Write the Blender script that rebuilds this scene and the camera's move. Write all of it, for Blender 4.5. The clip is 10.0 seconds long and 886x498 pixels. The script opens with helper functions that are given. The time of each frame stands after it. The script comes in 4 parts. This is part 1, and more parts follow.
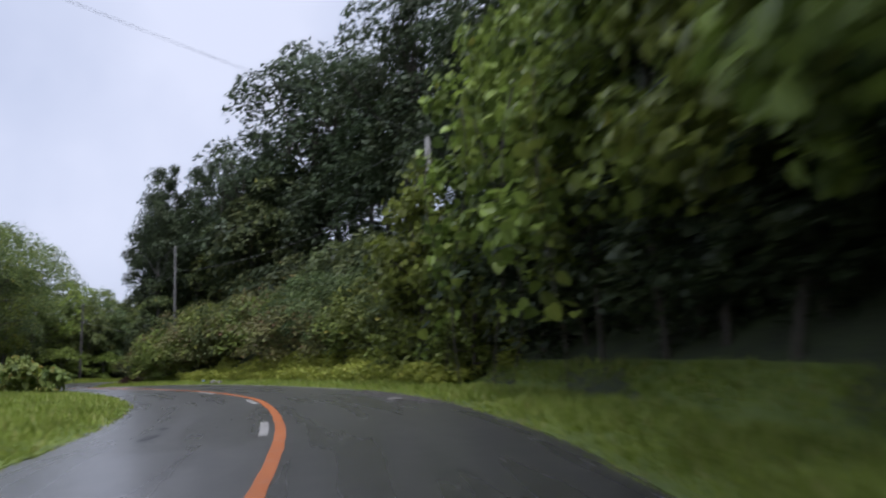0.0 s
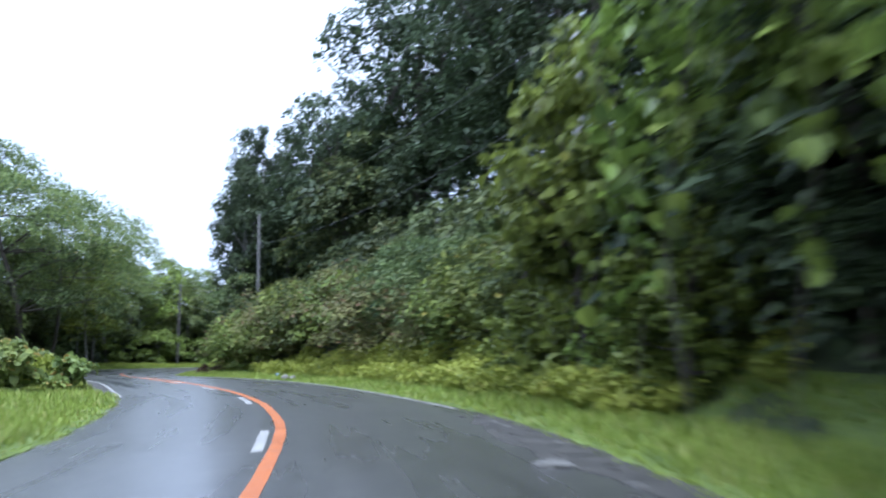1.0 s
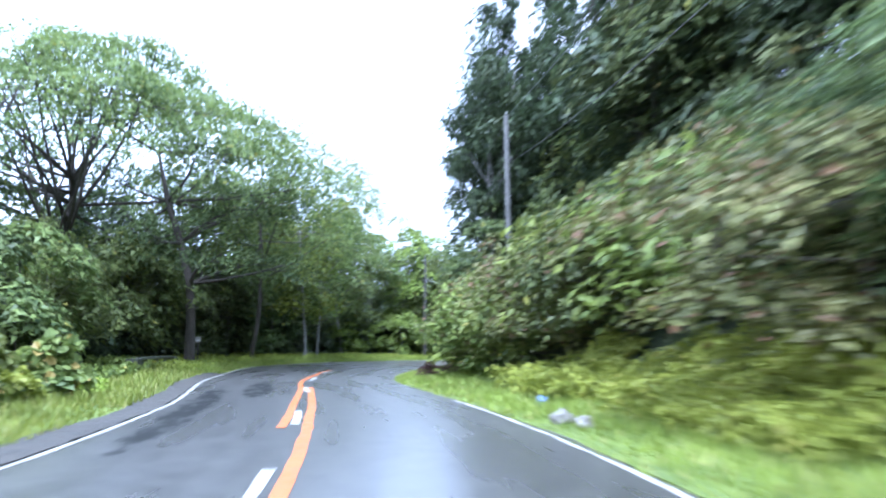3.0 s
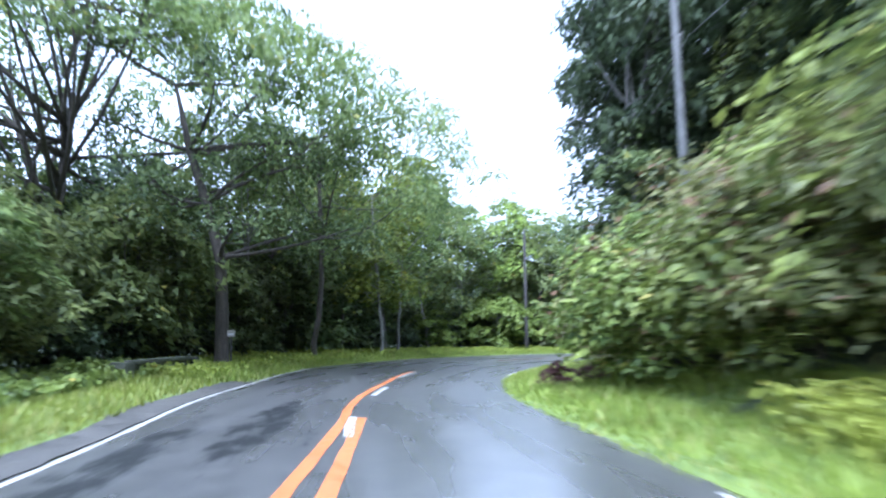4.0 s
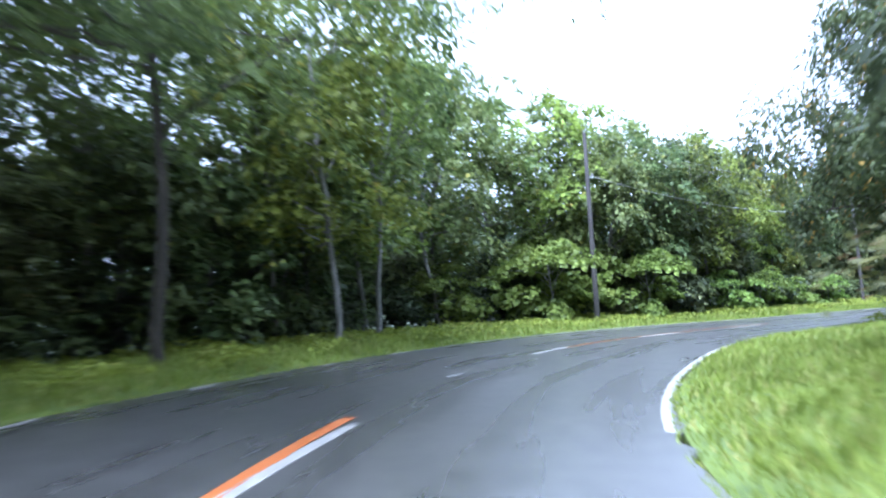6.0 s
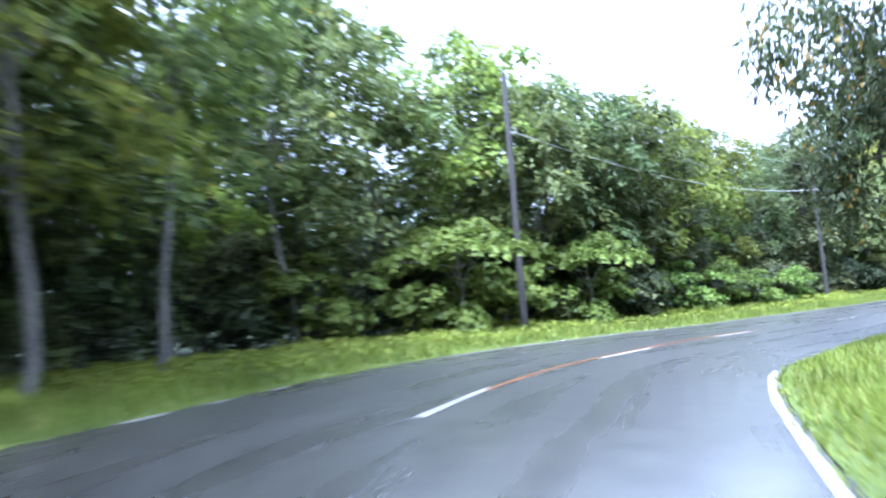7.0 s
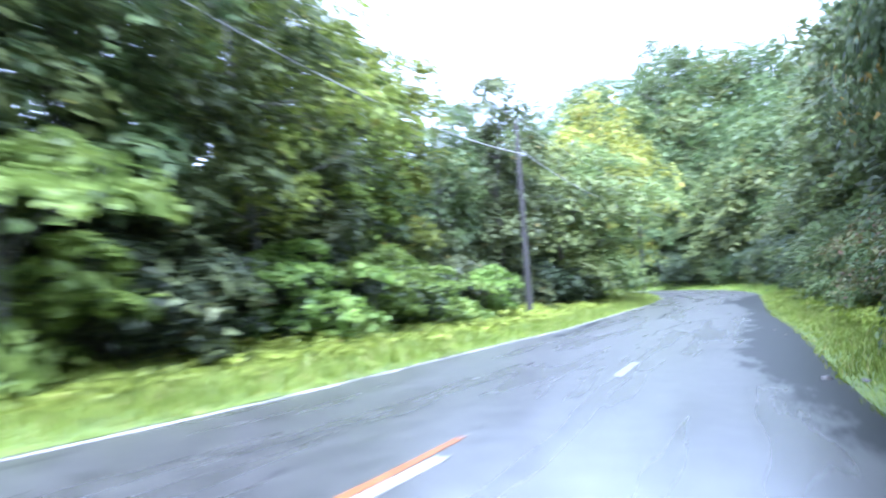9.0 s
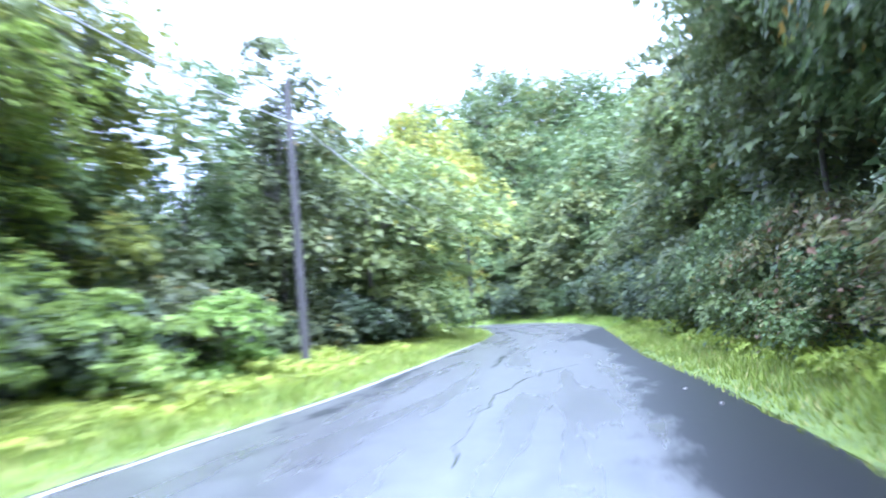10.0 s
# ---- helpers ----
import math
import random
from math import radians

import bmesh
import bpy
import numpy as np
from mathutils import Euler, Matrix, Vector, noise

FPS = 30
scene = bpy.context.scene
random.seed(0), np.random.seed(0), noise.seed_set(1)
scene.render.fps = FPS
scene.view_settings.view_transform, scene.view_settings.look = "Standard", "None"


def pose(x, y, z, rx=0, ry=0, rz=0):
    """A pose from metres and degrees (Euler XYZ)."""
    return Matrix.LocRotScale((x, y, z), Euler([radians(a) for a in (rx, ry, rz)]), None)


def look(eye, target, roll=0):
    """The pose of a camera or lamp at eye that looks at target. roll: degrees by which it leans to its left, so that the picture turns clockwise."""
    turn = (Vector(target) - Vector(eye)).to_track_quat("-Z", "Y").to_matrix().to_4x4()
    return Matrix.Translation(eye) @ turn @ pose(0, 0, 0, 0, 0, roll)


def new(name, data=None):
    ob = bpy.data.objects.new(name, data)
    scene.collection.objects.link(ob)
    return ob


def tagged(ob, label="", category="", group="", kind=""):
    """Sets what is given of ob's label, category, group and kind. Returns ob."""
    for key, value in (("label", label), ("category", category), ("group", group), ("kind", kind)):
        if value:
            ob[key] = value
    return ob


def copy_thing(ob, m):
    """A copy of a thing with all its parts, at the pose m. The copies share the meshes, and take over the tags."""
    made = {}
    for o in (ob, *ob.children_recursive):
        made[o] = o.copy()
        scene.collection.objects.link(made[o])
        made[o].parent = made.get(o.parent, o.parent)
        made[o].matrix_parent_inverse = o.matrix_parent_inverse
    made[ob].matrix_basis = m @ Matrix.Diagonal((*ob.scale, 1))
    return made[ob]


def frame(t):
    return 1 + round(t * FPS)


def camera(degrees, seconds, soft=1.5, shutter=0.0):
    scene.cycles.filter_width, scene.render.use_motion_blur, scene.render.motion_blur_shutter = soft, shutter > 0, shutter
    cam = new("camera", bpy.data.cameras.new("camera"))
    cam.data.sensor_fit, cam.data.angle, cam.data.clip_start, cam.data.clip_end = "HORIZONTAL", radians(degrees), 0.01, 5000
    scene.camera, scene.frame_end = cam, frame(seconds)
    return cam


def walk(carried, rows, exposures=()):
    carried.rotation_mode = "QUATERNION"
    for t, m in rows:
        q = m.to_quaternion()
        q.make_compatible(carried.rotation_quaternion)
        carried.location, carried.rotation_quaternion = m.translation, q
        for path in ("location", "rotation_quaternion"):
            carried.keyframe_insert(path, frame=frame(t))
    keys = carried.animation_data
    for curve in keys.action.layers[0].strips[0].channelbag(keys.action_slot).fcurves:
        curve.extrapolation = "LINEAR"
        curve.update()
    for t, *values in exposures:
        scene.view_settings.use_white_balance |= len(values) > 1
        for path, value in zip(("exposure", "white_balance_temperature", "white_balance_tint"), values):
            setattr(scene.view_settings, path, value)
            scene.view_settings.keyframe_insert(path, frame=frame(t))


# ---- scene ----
cam = camera(61.9, 10.0, 2.0, 0.8)
PATH = [
    (0, (0.0, 0.0, 1.3), (0.0, 1.978, 1.596), -1.7),
    (0.5, (-0.359, 5.244, 1.418), (-0.502, 7.219, 1.699), -1.1),
    (1, (-1.176, 10.354, 1.545), (-1.48, 12.312, 1.816), -0.4),
    (1.5, (-2.386, 15.602, 1.602), (-2.864, 17.525, 1.873), 0.1),
    (2, (-3.887, 20.235, 1.618), (-4.536, 22.105, 1.908), 0.4),
    (2.5, (-6.101, 25.238, 1.62), (-6.924, 27.035, 1.921), 0.5),
    (3, (-8.732, 30.129, 1.597), (-9.71, 31.856, 1.841), 0.2),
    (3.2, (-9.878, 31.998, 1.587), (-10.907, 33.696, 1.827), -0.0),
    (4.3, (-16.755, 41.036, 1.535), (-17.97, 42.611, 1.745), -1.1),
    (4.5, (-17.939, 42.667, 1.523), (-19.174, 44.226, 1.725), -1.5),
    (5, (-20.879, 46.705, 1.463), (-22.142, 48.241, 1.674), -2.1),
    (5.2, (-22.008, 48.295, 1.448), (-23.278, 49.827, 1.642), -2.2),
    (6.3, (-28.127, 57.617, 1.291), (-29.326, 59.212, 1.431), -3.8),
    (6.5, (-29.158, 59.325, 1.284), (-30.321, 60.946, 1.426), -4.1),
    (7, (-31.353, 63.655, 1.271), (-32.4, 65.353, 1.415), -4.4),
    (7.5, (-33.093, 68.049, 1.255), (-33.985, 69.835, 1.389), -4.3),
    (8, (-34.262, 72.317, 1.198), (-34.967, 74.184, 1.328), -4.3),
    (8.5, (-34.572, 76.481, 1.123), (-35.064, 78.415, 1.244), -3.7),
    (9, (-34.508, 81.132, 1.081), (-34.761, 83.113, 1.186), -3.1),
    (9.5, (-34.04, 85.66, 1.03), (-34.05, 87.654, 1.177), -3.2),
    (10, (-33.236, 90.111, 0.949), (-33.037, 92.093, 1.123), -4.2),
]
walk(cam, [(t, look(eye, target, roll)) for t, eye, target, roll in PATH], [(0, -0.68, 5650, 18), (0.5, -0.35, 5280, 16), (1.0, 0.35, 4950, 13), (1.5, 0.8, 4800, 13), (2.5, 1.25, 4720, 15), (5, 1.3, 4760, 15), (6.5, 1.5, 4770, 16), (8, 1.72, 4760, 17), (9, 1.9, 4670, 19), (10, 2.08, 4610, 21)])

# ---- world, sun and exposure ----
world = bpy.data.worlds.new("overcast_sky")
scene.world = world
world.use_nodes = True
SUN_EL, SUN_AZ = 66.0, 168.0
nt = world.node_tree
nt.nodes.clear()
w_out = nt.nodes.new("ShaderNodeOutputWorld")
w_bg = nt.nodes.new("ShaderNodeBackground")
w_sky = nt.nodes.new("ShaderNodeTexSky")
w_sky.sky_type = "NISHITA"
w_sky.sun_disc = False
w_sky.sun_elevation, w_sky.sun_rotation = radians(SUN_EL), radians(SUN_AZ)
w_sky.air_density, w_sky.dust_density, w_sky.ozone_density = 1.0, 4.0, 1.0
w_tc = nt.nodes.new("ShaderNodeTexCoord")
w_noise = nt.nodes.new("ShaderNodeTexNoise")
w_noise.inputs["Scale"].default_value = 2.2
w_noise.inputs["Detail"].default_value = 5
w_ramp = nt.nodes.new("ShaderNodeValToRGB")
w_ramp.color_ramp.elements[0].position, w_ramp.color_ramp.elements[0].color = 0.30, (6.4, 6.85, 7.6, 1)
w_ramp.color_ramp.elements[1].position, w_ramp.color_ramp.elements[1].color = 0.62, (9.3, 9.4, 9.6, 1)
w_mix = nt.nodes.new("ShaderNodeMix")
w_mix.data_type = "RGBA"
w_mix.inputs["Factor"].default_value = 0.88
w_bg.inputs["Strength"].default_value = 0.15
nt.links.new(w_tc.outputs["Generated"], w_noise.inputs["Vector"])
nt.links.new(w_noise.outputs["Fac"], w_ramp.inputs["Fac"])
nt.links.new(w_sky.outputs["Color"], w_mix.inputs["A"])
nt.links.new(w_ramp.outputs["Color"], w_mix.inputs["B"])
nt.links.new(w_mix.outputs["Result"], w_bg.inputs["Color"])
nt.links.new(w_bg.outputs["Background"], w_out.inputs["Surface"])

sun = new("sun", bpy.data.lights.new("sun", "SUN"))
sun.data.energy, sun.data.angle, sun.data.color = 4.4, radians(32), (1.0, 0.97, 0.92)
sun_way = Vector((math.sin(radians(SUN_AZ)) * math.cos(radians(SUN_EL)), math.cos(radians(SUN_AZ)) * math.cos(radians(SUN_EL)), math.sin(radians(SUN_EL))))
sun.matrix_world = look(sun_way * 200, (0, 0, 0))


# ---- materials ----
def material(name):
    m = bpy.data.materials.new(name)
    m.use_nodes = True
    m.node_tree.nodes.clear()
    return m, m.node_tree


def node(tree, kind, **inputs):
    n = tree.nodes.new(kind)
    for key, value in inputs.items():
        n.inputs[key.replace("_", " ")].default_value = value
    return n


def leaf_material(name, dark, light, glow=0.35, rough=0.48, yellow=0.0, tint=(0.35, 0.3, 0.05), patchy=0.3, patch=(0.17, 0.17, 0.045)):
    """Foliage: colour varies leaf by leaf and plant by plant, and the leaf lets some light through."""
    m, t = material(name)
    out = node(t, "ShaderNodeOutputMaterial")
    geo = node(t, "ShaderNodeNewGeometry")
    info = node(t, "ShaderNodeObjectInfo")
    tc = node(t, "ShaderNodeTexCoord")
    big = node(t, "ShaderNodeTexNoise", Scale=0.55, Detail=2.0)
    t.links.new(tc.outputs["Object"], big.inputs["Vector"])
    add = node(t, "ShaderNodeMath")
    add.operation = "MULTIPLY_ADD"
    add.inputs[1].default_value, add.inputs[2].default_value = 0.55, -0.12
    t.links.new(geo.outputs["Random Per Island"], add.inputs[0])
    add2 = node(t, "ShaderNodeMath")
    add2.operation = "ADD"
    t.links.new(add.outputs[0], add2.inputs[0])
    t.links.new(big.outputs["Fac"], add2.inputs[1])
    ramp = node(t, "ShaderNodeValToRGB")
    ramp.color_ramp.elements[0].position, ramp.color_ramp.elements[0].color = 0.25, (*dark, 1)
    ramp.color_ramp.elements[1].position, ramp.color_ramp.elements[1].color = 0.95, (*light, 1)
    t.links.new(add2.outputs[0], ramp.inputs["Fac"])
    hsv = node(t, "ShaderNodeHueSaturation")
    hue = node(t, "ShaderNodeMapRange")
    hue.inputs["To Min"].default_value, hue.inputs["To Max"].default_value = 0.485, 0.512
    val = node(t, "ShaderNodeMapRange")
    val.inputs["To Min"].default_value, val.inputs["To Max"].default_value = 0.82, 1.18
    t.links.new(info.outputs["Random"], hue.inputs["Value"])
    t.links.new(info.outputs["Random"], val.inputs["Value"])
    t.links.new(hue.outputs[0], hsv.inputs["Hue"])
    t.links.new(val.outputs[0], hsv.inputs["Value"])
    spots = node(t, "ShaderNodeTexNoise", Scale=0.9, Detail=3.0, Roughness=0.6)
    t.links.new(tc.outputs["Object"], spots.inputs["Vector"])
    where = node(t, "ShaderNodeMapRange")
    where.inputs["From Min"].default_value, where.inputs["From Max"].default_value, where.inputs["To Max"].default_value = 0.52, 0.66, patchy
    t.links.new(spots.outputs["Fac"], where.inputs["Value"])
    aged = node(t, "ShaderNodeMix")
    aged.data_type = "RGBA"
    aged.inputs["B"].default_value = (*patch, 1)
    t.links.new(where.outputs[0], aged.inputs["Factor"])
    t.links.new(ramp.outputs["Color"], aged.inputs["A"])
    t.links.new(aged.outputs["Result"], hsv.inputs["Color"])
    colour = hsv.outputs["Color"]
    if yellow > 0:
        pick = node(t, "ShaderNodeMath")
        pick.operation = "LESS_THAN"
        pick.inputs[1].default_value = yellow
        t.links.new(geo.outputs["Random Per Island"], pick.inputs[0])
        mix = node(t, "ShaderNodeMix")
        mix.data_type = "RGBA"
        mix.inputs["B"].default_value = (*tint, 1)
        t.links.new(pick.outputs[0], mix.inputs["Factor"])
        t.links.new(colour, mix.inputs["A"])
        colour = mix.outputs["Result"]
    bsdf = node(t, "ShaderNodeBsdfPrincipled", Roughness=rough)
    bsdf.inputs["Specular IOR Level"].default_value = 0.28
    t.links.new(colour, bsdf.inputs["Base Color"])
    trans = node(t, "ShaderNodeBsdfTranslucent")
    t.links.new(colour, trans.inputs["Color"])
    mixs = node(t, "ShaderNodeMixShader", Fac=glow)
    t.links.new(bsdf.outputs[0], mixs.inputs[1])
    t.links.new(trans.outputs[0], mixs.inputs[2])
    t.links.new(mixs.outputs[0], out.inputs["Surface"])
    return m


def plain_material(name, low, high, scale, rough=(0.7, 0.95), bump=0.3, detail=6.0, metal=0.0, fine=8.0, stretch=(1, 1, 1), spec=0.5):
    """Two scales of noise in colour and roughness, and a fine relief."""
    m, t = material(name)
    out = node(t, "ShaderNodeOutputMaterial")
    tc = node(t, "ShaderNodeTexCoord")
    mp = node(t, "ShaderNodeMapping")
    mp.inputs["Scale"].default_value = stretch
    t.links.new(tc.outputs["Object"], mp.inputs["Vector"])
    n1 = node(t, "ShaderNodeTexNoise", Scale=scale, Detail=detail)
    n2 = node(t, "ShaderNodeTexNoise", Scale=scale * fine, Detail=4.0)
    t.links.new(mp.outputs[0], n1.inputs["Vector"])
    t.links.new(mp.outputs[0], n2.inputs["Vector"])
    mean = node(t, "ShaderNodeMix")
    mean.inputs["Factor"].default_value = 0.45
    t.links.new(n1.outputs["Fac"], mean.inputs["A"])
    t.links.new(n2.outputs["Fac"], mean.inputs["B"])
    ramp = node(t, "ShaderNodeValToRGB")
    ramp.color_ramp.elements[0].position, ramp.color_ramp.elements[0].color = 0.34, (*low, 1)
    ramp.color_ramp.elements[1].position, ramp.color_ramp.elements[1].color = 0.66, (*high, 1)
    t.links.new(mean.outputs["Result"], ramp.inputs["Fac"])
    rr = node(t, "ShaderNodeMapRange")
    rr.inputs["From Min"].default_value, rr.inputs["From Max"].default_value = 0.3, 0.7
    rr.inputs["To Min"].default_value, rr.inputs["To Max"].default_value = rough
    t.links.new(n1.outputs["Fac"], rr.inputs["Value"])
    bsdf = node(t, "ShaderNodeBsdfPrincipled", Metallic=metal)
    bsdf.inputs["Specular IOR Level"].default_value = spec
    bp = node(t, "ShaderNodeBump", Strength=bump, Distance=0.02)
    t.links.new(n2.outputs["Fac"], bp.inputs["Height"])
    t.links.new(bp.outputs["Normal"], bsdf.inputs["Normal"])
    t.links.new(ramp.outputs["Color"], bsdf.inputs["Base Color"])
    t.links.new(rr.outputs[0], bsdf.inputs["Roughness"])
    t.links.new(bsdf.outputs[0], out.inputs["Surface"])
    return m


def asphalt_material():
    """Rain-wet asphalt: worn wheel tracks along the road, drier and wetter areas, and ragged dark areas that reflect
    less.
    """
    m, t = material("wet_asphalt")
    out = node(t, "ShaderNodeOutputMaterial")
    tc = node(t, "ShaderNodeTexCoord")
    way = node(t, "ShaderNodeUVMap")
    way.uv_map = "along"
    wet = node(t, "ShaderNodeUVMap")
    wet.uv_map = "dark_area"
    long = node(t, "ShaderNodeMapping")
    long.inputs["Scale"].default_value = (0.14, 1.5, 1)
    t.links.new(way.outputs[0], long.inputs["Vector"])
    streak = node(t, "ShaderNodeTexNoise", Scale=1.0, Detail=3.0, Roughness=0.5)
    t.links.new(long.outputs[0], streak.inputs["Vector"])
    rip = node(t, "ShaderNodeMapping")
    rip.inputs["Scale"].default_value = (0.7, 1.9, 1)
    t.links.new(way.outputs[0], rip.inputs["Vector"])
    ragged = node(t, "ShaderNodeTexNoise", Scale=1.0, Detail=7.0, Roughness=0.68)
    t.links.new(rip.outputs[0], ragged.inputs["Vector"])
    grain = node(t, "ShaderNodeTexNoise", Scale=55.0, Detail=3.0)
    mid = node(t, "ShaderNodeTexNoise", Scale=3.0, Detail=6.0)
    for n in (grain, mid):
        t.links.new(tc.outputs["Object"], n.inputs["Vector"])
    mean = node(t, "ShaderNodeMix")
    mean.inputs["Factor"].default_value = 0.35
    t.links.new(mid.outputs["Fac"], mean.inputs["A"])
    t.links.new(grain.outputs["Fac"], mean.inputs["B"])
    both = node(t, "ShaderNodeMix")
    both.inputs["Factor"].default_value = 0.2
    t.links.new(mean.outputs["Result"], both.inputs["A"])
    t.links.new(streak.outputs["Fac"], both.inputs["B"])
    ramp = node(t, "ShaderNodeValToRGB")
    ramp.color_ramp.elements[0].position, ramp.color_ramp.elements[0].color = 0.34, (0.037, 0.036, 0.033, 1)
    ramp.color_ramp.elements[1].position, ramp.color_ramp.elements[1].color = 0.66, (0.097, 0.094, 0.087, 1)
    t.links.new(both.outputs["Result"], ramp.inputs["Fac"])
    split = node(t, "ShaderNodeSeparateXYZ")
    t.links.new(wet.outputs[0], split.inputs[0])
    lift = node(t, "ShaderNodeMath")
    lift.operation = "MULTIPLY_ADD"
    lift.inputs[1].default_value = 2.8
    t.links.new(ragged.outputs["Fac"], lift.inputs[0])
    t.links.new(split.outputs["X"], lift.inputs[2])
    dull_mask = node(t, "ShaderNodeMapRange")
    dull_mask.interpolation_type = "SMOOTHSTEP"
    dull_mask.inputs["From Min"].default_value, dull_mask.inputs["From Max"].default_value = 1.15, 1.7
    t.links.new(lift.outputs[0], dull_mask.inputs["Value"])
    dark = node(t, "ShaderNodeMix")
    dark.data_type = "RGBA"
    dark.inputs["B"].default_value = (0.02, 0.0205, 0.021, 1)
    t.links.new(dull_mask.outputs[0], dark.inputs["Factor"])
    t.links.new(ramp.outputs["Color"], dark.inputs["A"])
    rr = node(t, "ShaderNodeMapRange")
    rr.inputs["From Min"].default_value, rr.inputs["From Max"].default_value = 0.34, 0.66
    rr.inputs["To Min"].default_value, rr.inputs["To Max"].default_value = 0.26, 0.3
    t.links.new(streak.outputs["Fac"], rr.inputs["Value"])
    smooth = node(t, "ShaderNodeMix")
    smooth.inputs["B"].default_value = 0.34
    t.links.new(dull_mask.outputs[0], smooth.inputs["Factor"])
    t.links.new(rr.outputs[0], smooth.inputs["A"])
    bsdf = node(t, "ShaderNodeBsdfPrincipled")
    bsdf.inputs["Specular IOR Level"].default_value = 0.9
    ior = node(t, "ShaderNodeMapRange")
    ior.inputs["To Min"].default_value, ior.inputs["To Max"].default_value = 1.88, 1.22
    t.links.new(dull_mask.outputs[0], ior.inputs["Value"])
    t.links.new(ior.outputs[0], bsdf.inputs["IOR"])
    bp = node(t, "ShaderNodeBump", Strength=0.3, Distance=0.004)
    t.links.new(grain.outputs["Fac"], bp.inputs["Height"])
    t.links.new(bp.outputs["Normal"], bsdf.inputs["Normal"])
    t.links.new(dark.outputs["Result"], bsdf.inputs["Base Color"])
    t.links.new(smooth.outputs["Result"], bsdf.inputs["Roughness"])
    t.links.new(bsdf.outputs[0], out.inputs["Surface"])
    return m


M_ASPHALT = asphalt_material()
M_ORANGE = plain_material("orange_road_paint", (0.33, 0.09, 0.018), (0.50, 0.155, 0.034), 4.0, (0.35, 0.6), 0.3)
M_FADED = plain_material("faded_orange_road_paint", (0.16, 0.055, 0.014), (0.29, 0.115, 0.025), 5.0, (0.35, 0.6), 0.3)
M_WHITE = plain_material("white_road_paint", (0.21, 0.20, 0.18), (0.42, 0.405, 0.37), 5.0, (0.35, 0.6), 0.3)
M_WORN = plain_material("worn_road_paint", (0.10, 0.10, 0.098), (0.24, 0.235, 0.225), 7.0, (0.35, 0.6), 0.3)
M_SOIL = plain_material("leaf_litter_soil", (0.016, 0.02, 0.009), (0.055, 0.075, 0.025), 1.5, (0.8, 1.0), 0.8)
M_TURF = plain_material("turf_ground", (0.06, 0.09, 0.018), (0.17, 0.22, 0.042), 1.2, (0.8, 1.0), 0.8)
M_GRAVEL = plain_material("wet_gravel", (0.026, 0.024, 0.02), (0.085, 0.078, 0.065), 3.0, (0.5, 0.9), 0.9, fine=14)
M_CONCRETE = plain_material("old_concrete", (0.16, 0.16, 0.145), (0.42, 0.41, 0.38), 2.5, (0.6, 0.9), 0.4)
M_MOSS = plain_material("mossy_concrete", (0.03, 0.04, 0.018), (0.14, 0.14, 0.11), 3.0, (0.7, 0.95), 0.5)
M_BARK = plain_material("brown_bark", (0.035, 0.03, 0.024), (0.13, 0.11, 0.09), 3.0, (0.8, 1.0), 1.0, stretch=(3, 3, 0.6))
M_PALE_BARK = plain_material("pale_lichen_bark", (0.10, 0.095, 0.085), (0.36, 0.34, 0.31), 2.0, (0.8, 1.0), 0.8, stretch=(2, 2, 0.7))
M_FOREST_BARK = plain_material("grey_brown_bark", (0.05, 0.044, 0.036), (0.19, 0.17, 0.145), 2.5, (0.8, 1.0), 0.9, stretch=(2, 2, 0.6))
M_POLE = plain_material("weathered_pole_wood", (0.034, 0.031, 0.029), (0.11, 0.1, 0.092), 5.0, (0.7, 0.95), 0.6, stretch=(6, 6, 0.3))
M_GREY_POLE = plain_material("weathered_grey_pole", (0.075, 0.075, 0.07), (0.18, 0.175, 0.165), 3.0, (0.75, 0.95), 0.25)
M_OLD_WIRE = plain_material("old_wire_sheath", (0.09, 0.09, 0.088), (0.2, 0.2, 0.195), 5.0, (0.4, 0.6))
M_WIRE = plain_material("wire_sheath", (0.36, 0.36, 0.35), (0.58, 0.58, 0.57), 5.0, (0.4, 0.6), 0.1)
M_RUBBLE = plain_material("dusty_rubble", (0.07, 0.066, 0.058), (0.22, 0.21, 0.185), 6.0, (0.7, 0.95), 0.6)
M_METAL = plain_material("galvanised_metal", (0.35, 0.35, 0.36), (0.55, 0.55, 0.56), 5.0, (0.35, 0.55), 0.1, metal=1.0)
M_PLASTIC = plain_material("white_plastic", (0.13, 0.12, 0.095), (0.31, 0.29, 0.25), 4.0, (0.35, 0.6), 0.2)
M_BLUE = plain_material("blue_plastic", (0.06, 0.11, 0.20), (0.12, 0.19, 0.29), 6.0, (0.3, 0.5), 0.1)

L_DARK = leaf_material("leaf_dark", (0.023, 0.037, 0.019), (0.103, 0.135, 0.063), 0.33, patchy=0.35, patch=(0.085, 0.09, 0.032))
L_MID = leaf_material("leaf_mid", (0.034, 0.058, 0.025), (0.183, 0.235, 0.078), 0.38, yellow=0.01, tint=(0.3, 0.3, 0.06))
L_LIGHT = leaf_material("leaf_light", (0.055, 0.085, 0.031), (0.258, 0.310, 0.092), 0.42, yellow=0.02, tint=(0.36, 0.34, 0.07))
L_OLIVE = leaf_material("leaf_olive", (0.039, 0.056, 0.025), (0.189, 0.220, 0.081), 0.37, yellow=0.015, tint=(0.24, 0.19, 0.06))
L_VINE = leaf_material("leaf_vine", (0.030, 0.049, 0.014), (0.295, 0.375, 0.072), 0.38, 0.36, yellow=0.003, tint=(0.3, 0.3, 0.06))
